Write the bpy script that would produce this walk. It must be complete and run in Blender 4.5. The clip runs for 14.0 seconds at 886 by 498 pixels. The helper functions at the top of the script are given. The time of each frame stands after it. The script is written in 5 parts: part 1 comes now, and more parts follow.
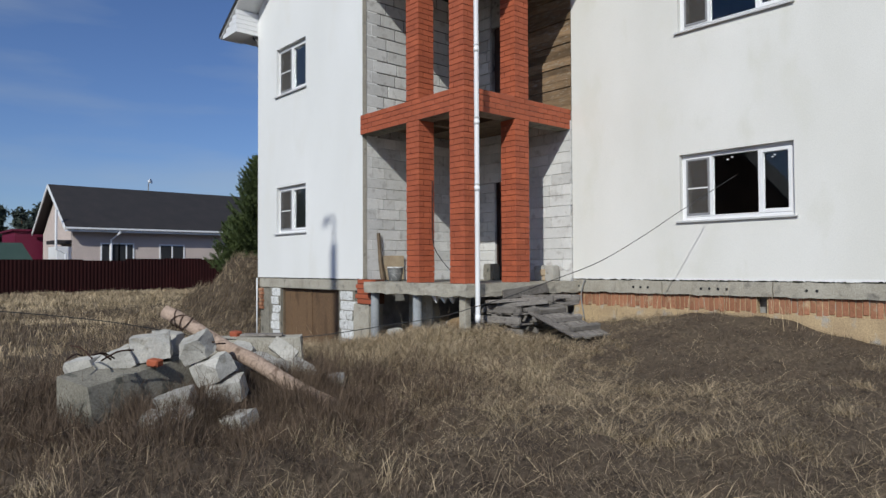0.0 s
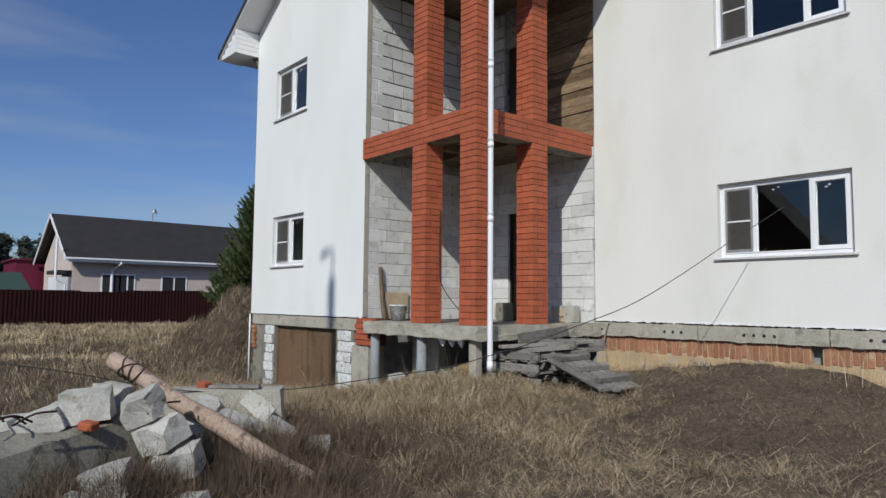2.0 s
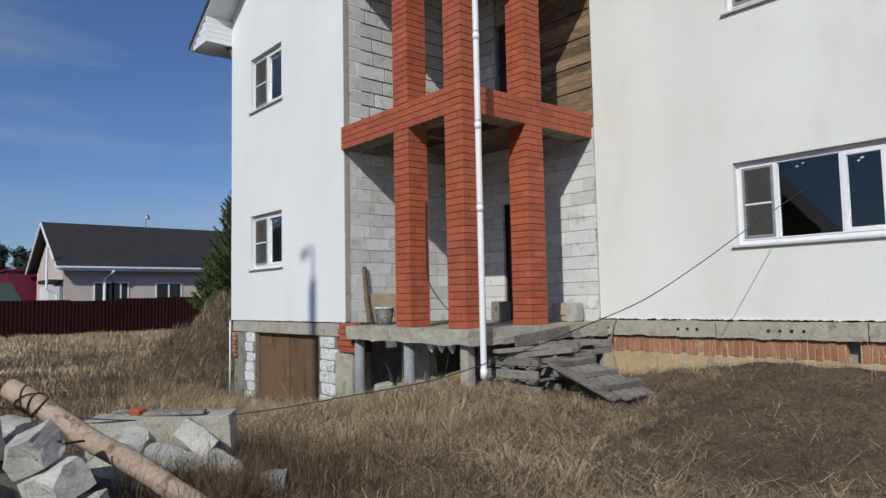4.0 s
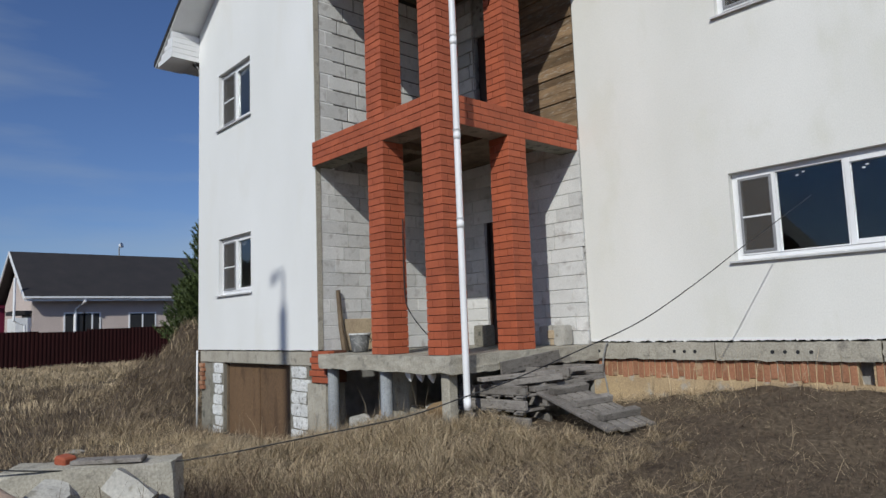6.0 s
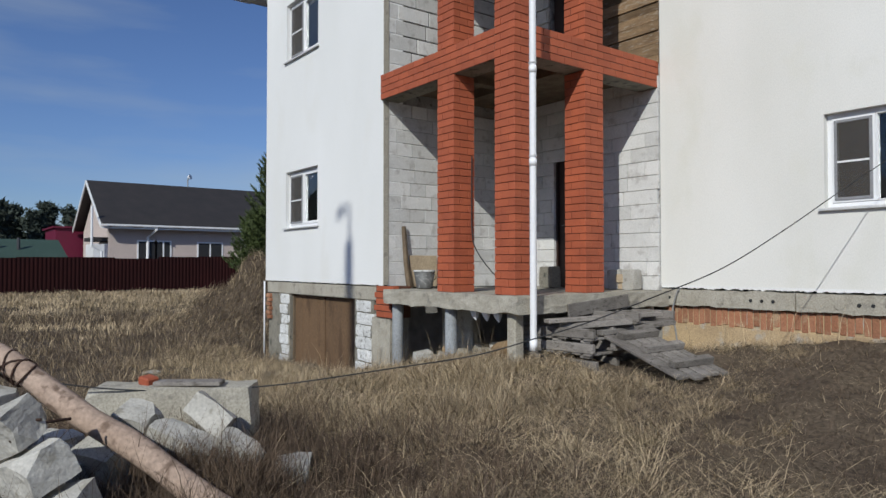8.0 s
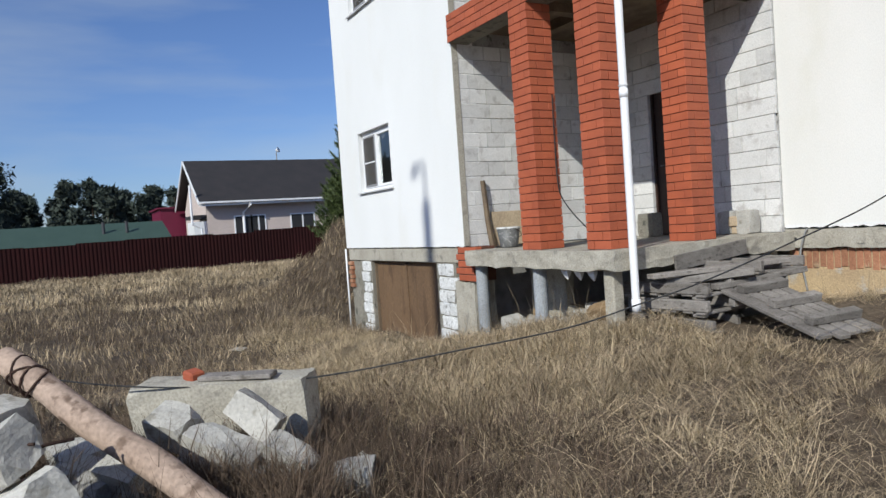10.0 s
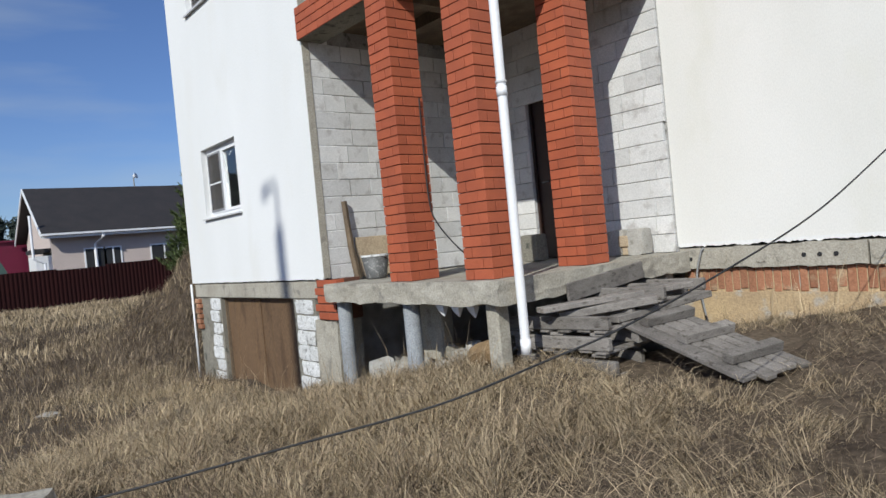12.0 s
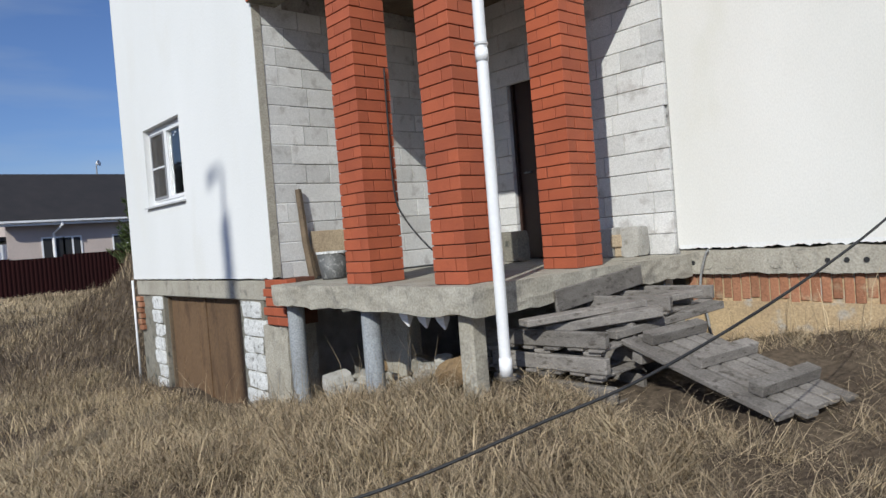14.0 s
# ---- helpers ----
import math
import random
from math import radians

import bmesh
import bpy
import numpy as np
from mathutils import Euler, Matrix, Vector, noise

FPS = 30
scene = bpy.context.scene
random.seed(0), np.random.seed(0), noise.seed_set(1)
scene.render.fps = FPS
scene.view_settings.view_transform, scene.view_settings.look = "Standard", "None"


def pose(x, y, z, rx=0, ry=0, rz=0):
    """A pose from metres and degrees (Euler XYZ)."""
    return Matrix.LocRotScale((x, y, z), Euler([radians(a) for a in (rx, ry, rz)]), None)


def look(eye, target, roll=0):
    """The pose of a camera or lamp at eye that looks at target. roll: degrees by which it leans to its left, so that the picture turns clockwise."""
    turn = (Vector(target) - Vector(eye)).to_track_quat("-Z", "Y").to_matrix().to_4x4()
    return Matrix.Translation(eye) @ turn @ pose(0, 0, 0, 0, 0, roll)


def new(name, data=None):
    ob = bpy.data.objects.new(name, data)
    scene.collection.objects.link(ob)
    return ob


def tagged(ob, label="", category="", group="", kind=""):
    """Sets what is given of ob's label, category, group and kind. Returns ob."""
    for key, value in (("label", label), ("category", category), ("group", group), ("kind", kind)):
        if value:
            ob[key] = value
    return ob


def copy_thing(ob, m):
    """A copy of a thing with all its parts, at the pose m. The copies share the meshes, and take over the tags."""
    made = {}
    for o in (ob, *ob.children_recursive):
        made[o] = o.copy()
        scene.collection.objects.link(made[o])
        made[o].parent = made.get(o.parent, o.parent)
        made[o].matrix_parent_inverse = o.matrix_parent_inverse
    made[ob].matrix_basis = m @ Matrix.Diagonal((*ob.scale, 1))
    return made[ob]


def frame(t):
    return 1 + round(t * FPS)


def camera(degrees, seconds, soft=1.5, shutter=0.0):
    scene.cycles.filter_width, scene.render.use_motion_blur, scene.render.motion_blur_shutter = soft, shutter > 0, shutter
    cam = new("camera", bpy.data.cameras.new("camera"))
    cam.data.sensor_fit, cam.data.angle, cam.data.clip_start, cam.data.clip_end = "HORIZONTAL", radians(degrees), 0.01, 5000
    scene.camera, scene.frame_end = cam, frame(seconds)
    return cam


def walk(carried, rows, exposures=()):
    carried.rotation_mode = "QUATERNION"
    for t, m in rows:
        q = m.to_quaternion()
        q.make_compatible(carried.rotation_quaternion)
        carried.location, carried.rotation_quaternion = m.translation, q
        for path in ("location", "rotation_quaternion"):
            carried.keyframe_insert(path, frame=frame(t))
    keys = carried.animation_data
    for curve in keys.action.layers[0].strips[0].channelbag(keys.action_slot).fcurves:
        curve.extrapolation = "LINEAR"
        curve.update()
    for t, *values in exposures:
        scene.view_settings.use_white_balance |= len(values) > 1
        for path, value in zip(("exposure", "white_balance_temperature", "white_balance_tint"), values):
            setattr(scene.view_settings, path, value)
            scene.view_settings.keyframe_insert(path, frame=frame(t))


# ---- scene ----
cam = camera(66.0, 14.0)

PATH = [
    (0, (11.369, -7.779, 1.199), (9.862, -6.465, 1.249), -0.3),
    (0.5, (11.094, -7.606, 1.216), (9.576, -6.306, 1.279), 0.0),
    (1, (10.886, -7.324, 1.202), (9.366, -6.026, 1.28), -0.9),
    (1.5, (10.713, -7.134, 1.253), (9.179, -5.858, 1.396), -0.4),
    (2, (10.43, -6.975, 1.257), (8.912, -5.682, 1.41), 0.5),
    (2.5, (10.243, -6.838, 1.272), (8.732, -5.538, 1.434), 0.1),
    (3, (10.078, -6.562, 1.237), (8.563, -5.261, 1.345), -0.7),
    (3.2, (10.024, -6.45, 1.251), (8.491, -5.171, 1.374), -0.6),
    (5.3, (9.36, -5.733, 1.303), (7.866, -4.417, 1.494), -2.2),
    (5.5, (9.33, -5.681, 1.288), (7.82, -4.387, 1.498), -2.1),
    (6, (9.256, -5.627, 1.275), (7.776, -4.301, 1.495), -2.1),
    (6.5, (9.216, -5.645, 1.317), (7.76, -4.295, 1.56), -1.8),
    (7, (9.178, -5.635, 1.275), (7.714, -4.291, 1.5), -1.1),
    (7.5, (9.126, -5.634, 1.303), (7.604, -4.341, 1.416), -0.8),
    (8, (9.06, -5.644, 1.266), (7.462, -4.443, 1.313), -0.0),
    (8.5, (8.973, -5.631, 1.232), (7.361, -4.448, 1.226), 0.6),
    (9, (8.784, -5.472, 1.184), (7.093, -4.409, 1.096), -1.2),
    (9.2, (8.728, -5.394, 1.221), (7.017, -4.361, 1.143), -1.8),
    (11.3, (7.759, -4.395, 1.297), (6.009, -3.431, 1.201), -6.5),
    (11.5, (7.67, -4.31, 1.277), (6.011, -3.199, 1.159), -6.3),
    (12, (7.362, -4.088, 1.283), (5.811, -2.827, 1.257), -5.5),
    (12.5, (7.151, -3.911, 1.263), (5.632, -2.611, 1.227), -5.1),
    (13, (6.984, -3.678, 1.286), (5.396, -2.462, 1.312), -5.4),
    (13.5, (6.839, -3.552, 1.271), (5.264, -2.318, 1.265), -5.2),
    (14, (6.613, -3.379, 1.281), (5.108, -2.063, 1.236), -4.5),
]
EXPOSURES = [(0.0, -0.27, 6300, 5), (3.0, -0.27, 6300, 5), (5.5, -0.35, 6300, 5), (7.0, -0.38, 6300, 5), (7.5, -0.38, 6300, 5), (9.0, 0.08, 6300, 5), (11.5, 0.10, 6300, 5), (12.0, 0.0, 6300, 5), (14.0, -0.05, 6300, 5)]
walk(cam, [(t, look(eye, target, roll)) for t, eye, target, roll in PATH], EXPOSURES)

# ---- world, sun, exposure ----
SUN = Vector((0.578, -1.0, 0.763)).normalized()
world = bpy.data.worlds.new("sky")
world.use_nodes = True
scene.world = world
wn = world.node_tree
sky = wn.nodes.new("ShaderNodeTexSky")
sky.sky_type, sky.sun_disc = "NISHITA", False
sky.sun_elevation, sky.sun_rotation = math.asin(SUN.z), math.atan2(SUN.x, SUN.y)
sky.air_density, sky.dust_density, sky.ozone_density = 1.0, 0.5, 3.5
wtc = wn.nodes.new("ShaderNodeTexCoord")
wmap = wn.nodes.new("ShaderNodeMapping")
wmap.inputs["Scale"].default_value = (1.2, 1.2, 7.0)
wnoise = wn.nodes.new("ShaderNodeTexNoise")
wnoise.inputs["Scale"].default_value, wnoise.inputs["Detail"].default_value = 1.6, 6.0
wramp = wn.nodes.new("ShaderNodeValToRGB")
wramp.color_ramp.elements[0].position, wramp.color_ramp.elements[0].color = 0.44, (0, 0, 0, 1)
wramp.color_ramp.elements[1].position, wramp.color_ramp.elements[1].color = 0.85, (0.6, 0.6, 0.6, 1)
wmix = wn.nodes.new("ShaderNodeMix")
wmix.data_type = "RGBA"
wmix.inputs[7].default_value = (5.5, 6.0, 6.6, 1)
wn.links.new(wtc.outputs["Generated"], wmap.inputs["Vector"])
wn.links.new(wmap.outputs["Vector"], wnoise.inputs["Vector"])
wn.links.new(wnoise.outputs["Fac"], wramp.inputs["Fac"])
wn.links.new(wramp.outputs["Color"], wmix.inputs[0])
wtint = wn.nodes.new("ShaderNodeMix")
wtint.data_type, wtint.blend_type = "RGBA", "MULTIPLY"
wtint.inputs[0].default_value, wtint.inputs[7].default_value = 1.0, (0.88, 0.94, 1.24, 1)
wn.links.new(sky.outputs["Color"], wtint.inputs[6])
wn.links.new(wtint.outputs[2], wmix.inputs[6])
wn.links.new(wmix.outputs[2], wn.nodes["Background"].inputs["Color"])
wn.nodes["Background"].inputs["Strength"].default_value = 0.085
sun = new("sun", bpy.data.lights.new("sun", "SUN"))
sun.data.energy, sun.data.angle, sun.data.color = 4.2, radians(0.53), (1.0, 0.96, 0.90)
sun.matrix_world = look(SUN * 30, (0, 0, 0))


# ---- materials ----
def srgb(r, g, b):
    return tuple(((c / 255 + 0.055) / 1.055) ** 2.4 if c > 10 else c / 255 / 12.92 for c in (r, g, b)) + (1,)


def mat(name, c1, c2, rough=0.85, scale=3.0, fine=60.0, bump=0.25, metal=0.0, c3=None, vary=0.0, island=False, stretch=(1, 1, 1), dist=0.004, amount=0.35):
    """Two tones at a coarse scale, a third in stains, grain, relief, and a random tone for each object or island."""
    m = bpy.data.materials.new(name)
    m.use_nodes = True
    nt = m.node_tree
    b = nt.nodes["Principled BSDF"]
    b.inputs["Roughness"].default_value, b.inputs["Metallic"].default_value = rough, metal
    b.inputs["Specular IOR Level"].default_value = 0.15 if rough >= 0.8 else 0.45
    mp = nt.nodes.new("ShaderNodeMapping")
    mp.inputs["Scale"].default_value = stretch
    geo = nt.nodes.new("ShaderNodeNewGeometry")
    nt.links.new(geo.outputs["Position"], mp.inputs["Vector"])

    def noise_node(sc, detail=5.0):
        n = nt.nodes.new("ShaderNodeTexNoise")
        n.inputs["Scale"].default_value, n.inputs["Detail"].default_value = sc, detail
        nt.links.new(mp.outputs["Vector"], n.inputs["Vector"])
        return n

    def ramp(sock, lo, hi):
        r = nt.nodes.new("ShaderNodeMapRange")
        r.inputs["From Min"].default_value, r.inputs["From Max"].default_value = lo, hi
        nt.links.new(sock, r.inputs["Value"])
        return r.outputs["Result"]

    def mixed(fac, a, b2, kind="MIX"):
        x = nt.nodes.new("ShaderNodeMix")
        x.data_type, x.blend_type = "RGBA", kind
        for sock, v in ((x.inputs[0], fac), (x.inputs[6], a), (x.inputs[7], b2)):
            if isinstance(v, (tuple, float, int)):
                sock.default_value = v
            else:
                nt.links.new(v, sock)
        return x.outputs[2]

    coarse, grain = noise_node(scale), noise_node(fine, 3.0)
    col = mixed(ramp(coarse.outputs["Fac"], 0.3, 0.7), c1, c2)
    if c3:
        stain = noise_node(scale * 2.7, 8.0)
        col = mixed(ramp(stain.outputs["Fac"], 0.56, 0.68), col, c3)
    g = ramp(grain.outputs["Fac"], 0.25, 0.75)
    gg = nt.nodes.new("ShaderNodeMapRange")
    gg.inputs["To Min"].default_value, gg.inputs["To Max"].default_value = 1 - amount, 1 + amount * 0.4
    nt.links.new(g, gg.inputs["Value"])
    col = mixed(1.0, col, gg.outputs["Result"], "MULTIPLY")
    if vary:
        if island:
            rnd = geo.outputs["Random Per Island"]
        else:
            rnd = nt.nodes.new("ShaderNodeObjectInfo").outputs["Random"]
        vr = nt.nodes.new("ShaderNodeMapRange")
        vr.inputs["To Min"].default_value, vr.inputs["To Max"].default_value = 1 - vary, 1 + vary * 0.6
        nt.links.new(rnd, vr.inputs["Value"])
        col = mixed(1.0, col, vr.outputs["Result"], "MULTIPLY")
    nt.links.new(col, b.inputs["Base Color"])
    if bump:
        bp = nt.nodes.new("ShaderNodeBump")
        bp.inputs["Strength"].default_value, bp.inputs["Distance"].default_value = bump, dist
        nt.links.new(grain.outputs["Fac"], bp.inputs["Height"])
        nt.links.new(bp.outputs["Normal"], b.inputs["Normal"])
    return m


M = {}
M["render"] = mat("white_render", (0.80, 0.80, 0.79, 1), (0.72, 0.72, 0.70, 1), 0.9, 0.5, 90, 0.15, c3=(0.745, 0.74, 0.715, 1), amount=0.08, stretch=(1, 1, 0.45))
M["render_main"] = mat("cream_render", (0.775, 0.765, 0.73, 1), (0.69, 0.68, 0.635, 1), 0.9, 0.7, 90, 0.15, c3=(0.70, 0.69, 0.635, 1), amount=0.08, stretch=(1, 1, 0.5))
M["block"] = mat("aerated_block", (0.70, 0.69, 0.67, 1), (0.60, 0.59, 0.57, 1), 0.95, 2.5, 70, 0.4, c3=(0.50, 0.48, 0.46, 1), vary=0.16, amount=0.2)
M["mortar"] = mat("mortar", (0.34, 0.33, 0.31, 1), (0.22, 0.21, 0.20, 1), 0.95, 6, 90, 0.5, amount=0.3)
M["block_joint"] = mat("pale_block_joint", (0.46, 0.45, 0.43, 1), (0.30, 0.29, 0.27, 1), 0.95, 3, 60, 0.5, c3=(0.16, 0.155, 0.145, 1), amount=0.3)
# Near-black stands in for the shade deep in the open joints.
M["open_joint"] = mat("shaded_open_joint", (0.10, 0.095, 0.09, 1), (0.06, 0.06, 0.055, 1), 0.95, 6, 90, 0.4)
M["brick"] = mat("red_brick", (0.43, 0.108, 0.047, 1), (0.35, 0.086, 0.040, 1), 0.75, 4, 120, 0.25, vary=0.13, amount=0.18)
M["brick_mortar"] = mat("brick_mortar", (0.17, 0.075, 0.05, 1), (0.12, 0.06, 0.045, 1), 0.95, 6, 90, 0.4)
M["concrete"] = mat("concrete", (0.46, 0.43, 0.365, 1), (0.37, 0.34, 0.28, 1), 0.92, 2.2, 60, 0.5, c3=(0.27, 0.25, 0.215, 1), amount=0.35)
M["concrete_dark"] = mat("old_concrete", (0.29, 0.27, 0.225, 1), (0.21, 0.195, 0.16, 1), 0.95, 2.5, 50, 0.6, c3=(0.10, 0.10, 0.085, 1), amount=0.4)
M["pipe_grey"] = mat("asbestos_pipe", (0.36, 0.38, 0.40, 1), (0.28, 0.29, 0.30, 1), 0.85, 3, 60, 0.3)
M["ochre"] = mat("ochre_plaster", (0.56, 0.42, 0.25, 1), (0.42, 0.31, 0.19, 1), 0.95, 2.2, 50, 0.5, c3=(0.44, 0.40, 0.34, 1))
M["brick_pale"] = mat("smeared_brick", (0.40, 0.20, 0.12, 1), (0.34, 0.15, 0.085, 1), 0.9, 2, 60, 0.4, c3=(0.46, 0.33, 0.21, 1), vary=0.2)
M["white_block"] = mat("white_washed_block", (0.78, 0.78, 0.77, 1), (0.66, 0.66, 0.64, 1), 0.9, 5, 60, 0.5, c3=(0.34, 0.33, 0.31, 1), vary=0.1)
M["chunk"] = mat("broken_aerated_block", (0.54, 0.52, 0.475, 1), (0.42, 0.40, 0.36, 1), 0.95, 4, 60, 0.6, c3=(0.33, 0.31, 0.265, 1), vary=0.15, dist=0.006, amount=0.25)
M["pvc"] = mat("white_pvc", (0.82, 0.82, 0.83, 1), (0.78, 0.78, 0.79, 1), 0.35, 2, 40, 0.0, amount=0.04)
M["pvc_pipe"] = mat("white_drain_pipe", (0.84, 0.84, 0.85, 1), (0.76, 0.76, 0.77, 1), 0.4, 2, 40, 0.05, amount=0.06)
M["sill"] = mat("sill_metal", (0.62, 0.62, 0.62, 1), (0.5, 0.5, 0.5, 1), 0.4, 4, 40, 0.0, amount=0.1)
# Near-black: stands for the shade in slab core holes, also colours far panes.
M["hole_and_pane_dark"] = mat("dark_hole_and_pane", (0.02, 0.02, 0.022, 1), (0.03, 0.03, 0.03, 1), 0.6, 5, 40, 0.0)
M["net"] = mat("insect_net_frame", (0.30, 0.30, 0.31, 1), (0.25, 0.25, 0.26, 1), 0.5, 5, 40, 0.0)
M["garage"] = mat("brown_garage_door", (0.19, 0.115, 0.06, 1), (0.145, 0.088, 0.048, 1), 0.75, 1.4, 45, 0.3, c3=(0.11, 0.065, 0.035, 1), stretch=(1, 1, 0.4), vary=0.08)
M["door"] = mat("dark_brown_door", (0.05, 0.025, 0.018, 1), (0.035, 0.018, 0.014, 1), 0.5, 3, 60, 0.1)
M["wood_grey"] = mat("weathered_wood", (0.30, 0.275, 0.25, 1), (0.19, 0.172, 0.155, 1), 0.92, 5, 70, 0.6, c3=(0.13, 0.115, 0.10, 1), vary=0.28, stretch=(1, 1, 2.5))
M["wood_old"] = mat("dark_old_board", (0.20, 0.15, 0.10, 1), (0.12, 0.09, 0.065, 1), 0.92, 5, 70, 0.5, vary=0.3)
M["wood_board"] = mat("boarded_wall_planks", (0.30, 0.20, 0.115, 1), (0.17, 0.115, 0.07, 1), 0.9, 3, 40, 0.5, c3=(0.33, 0.28, 0.22, 1), vary=0.45, stretch=(1, 1, 5))
M["ply"] = mat("beige_board", (0.55, 0.44, 0.30, 1), (0.45, 0.35, 0.24, 1), 0.85, 3, 60, 0.2)
M["log"] = mat("debarked_post", (0.47, 0.355, 0.28, 1), (0.36, 0.265, 0.205, 1), 0.85, 5, 45, 0.6, c3=(0.20, 0.14, 0.105, 1), amount=0.3)
M["wire"] = mat("black_cable", (0.018, 0.018, 0.02, 1), (0.03, 0.03, 0.03, 1), 0.6, 5, 40, 0.0)
M["rust_wire"] = mat("rusty_wire", (0.04, 0.025, 0.02, 1), (0.07, 0.04, 0.03, 1), 0.8, 20, 80, 0.2)
M["cable_grey"] = mat("grey_cable", (0.34, 0.34, 0.33, 1), (0.26, 0.26, 0.25, 1), 0.7, 8, 60, 0.0)
M["zinc"] = mat("galvanised_bucket", (0.16, 0.16, 0.155, 1), (0.10, 0.10, 0.098, 1), 0.6, 9, 60, 0.2, metal=0.2, c3=(0.34, 0.34, 0.32, 1))
M["roof"] = mat("dark_roof_sheet", (0.042, 0.036, 0.034, 1), (0.03, 0.027, 0.026, 1), 0.65, 1.2, 20, 0.2)
M["soffit"] = mat("white_siding", (0.8, 0.8, 0.8, 1), (0.74, 0.74, 0.74, 1), 0.5, 2, 40, 0.05, amount=0.05)
M["gutter"] = mat("dark_gutter", (0.06, 0.06, 0.065, 1), (0.05, 0.05, 0.05, 1), 0.4, 2, 40, 0.0)
M["fence"] = mat("maroon_sheet_fence", (0.032, 0.007, 0.007, 1), (0.024, 0.006, 0.006, 1), 0.8, 1, 30, 0.05, vary=0.12)
M["stucco"] = mat("pinkish_stucco", (0.62, 0.52, 0.47, 1), (0.56, 0.47, 0.43, 1), 0.9, 1, 20, 0.1)
M["magenta"] = mat("magenta_sheet", (0.15, 0.006, 0.035, 1), (0.13, 0.006, 0.03, 1), 0.6, 1, 20, 0.05)
M["green"] = mat("green_roof", (0.050, 0.085, 0.065, 1), (0.042, 0.075, 0.057, 1), 0.6, 1, 20, 0.05)
M["soil"] = mat("dry_soil_and_thatch", (0.09, 0.068, 0.05, 1), (0.13, 0.10, 0.07, 1), 0.98, 1.3, 22, 0.6, c3=(0.07, 0.052, 0.038, 1), dist=0.02, amount=0.6)
M["clay"] = mat("dry_clay", (0.34, 0.235, 0.13, 1), (0.26, 0.175, 0.10, 1), 0.98, 6, 50, 0.8, dist=0.02)
M["straw"] = mat("dry_straw", (0.42, 0.33, 0.215, 1), (0.27, 0.205, 0.138, 1), 0.85, 0.55, 40, 0.0, c3=(0.125, 0.09, 0.063, 1), vary=0.6, island=True, amount=0.1)
M["straw_pale"] = mat("pale_straw", (0.60, 0.475, 0.305, 1), (0.36, 0.278, 0.18, 1), 0.85, 0.6, 40, 0.0, vary=0.62, island=True, amount=0.1)
M["weed"] = mat("brown_dead_weed", (0.165, 0.118, 0.082, 1), (0.105, 0.076, 0.056, 1), 0.9, 1.2, 40, 0.0, vary=0.5, island=True, amount=0.1)
M["weed_grass"] = mat("greyish_dead_grass", (0.215, 0.165, 0.118, 1), (0.135, 0.102, 0.075, 1), 0.9, 0.8, 40, 0.0, c3=(0.08, 0.06, 0.045, 1), vary=0.5, island=True, amount=0.1)
M["needle"] = mat("spruce_needle", (0.085, 0.115, 0.032, 1), (0.05, 0.075, 0.022, 1), 0.7, 1.5, 40, 0.0, vary=0.5, island=True, amount=0.2)
# Greyer than the near needles: distance haze is mixed into the crown colour.
M["hazed_needle"] = mat("hazed_pine_crown", (0.055, 0.07, 0.058, 1), (0.068, 0.082, 0.066, 1), 0.8, 0.3, 10, 0.0, vary=0.4, island=True, amount=0.2)
M["bark"] = mat("bark", (0.13, 0.085, 0.055, 1), (0.08, 0.055, 0.04, 1), 0.95, 4, 40, 0.6)
M["lamp_metal"] = mat("grey_lamp_post", (0.3, 0.3, 0.3, 1), (0.25, 0.25, 0.25, 1), 0.6, 2, 30, 0.1)
# Darker than real bare walls: the rooms' dimness is put into this colour.
M["room"] = mat("darkened_room", (0.12, 0.115, 0.108, 1), (0.095, 0.09, 0.085, 1), 0.95, 2, 30, 0.1)
M["dish"] = mat("white_dish", (0.8, 0.8, 0.8, 1), (0.75, 0.75, 0.75, 1), 0.4, 2, 30, 0.0)

glass = bpy.data.materials.new("window_glass")
glass.use_nodes = True
gb = glass.node_tree.nodes["Principled BSDF"]
gb.inputs["Base Color"].default_value = (0.80, 0.84, 0.86, 1)
gb.inputs["Roughness"].default_value, gb.inputs["IOR"].default_value = 0.0, 1.52
gb.inputs["Transmission Weight"].default_value = 1.0
M["glass"] = glass
mesh_mat = mat("insect_mesh", (0.115, 0.105, 0.098, 1), (0.095, 0.088, 0.08, 1), 0.9, 3, 300, 0.0)
mesh_mat.node_tree.nodes["Principled BSDF"].inputs["Alpha"].default_value = 0.55
M["mesh"] = mesh_mat
M["dark_timber"] = mat("dark_timber_cladding", (0.20, 0.095, 0.055, 1), (0.14, 0.07, 0.042, 1), 0.8, 1, 20, 0.2, stretch=(1, 1, 4))


# ---- builders ----
def box(bm, x0, x1, y0, y1, z0, z1, m=None):
    vs = [bm.verts.new(Vector((x, y, z))) for x in (x0, x1) for y in (y0, y1) for z in (z0, z1)]
    if m is not None:
        for v in vs:
            v.co = m @ v.co
    for f in ((0, 1, 3, 2), (4, 6, 7, 5), (0, 4, 5, 1), (2, 3, 7, 6), (0, 2, 6, 4), (1, 5, 7, 3)):
        bm.faces.new([vs[i] for i in f])
    return vs


def boxes(*lims, m=None):
    bm = bmesh.new()
    for l in lims:
        box(bm, *l, m=m)
    return bm


def soften(bm, w=0.006, seg=1):
    bmesh.ops.bevel(bm, geom=list(bm.edges), offset=w, segments=seg, profile=0.5, affect="EDGES")
    return bm


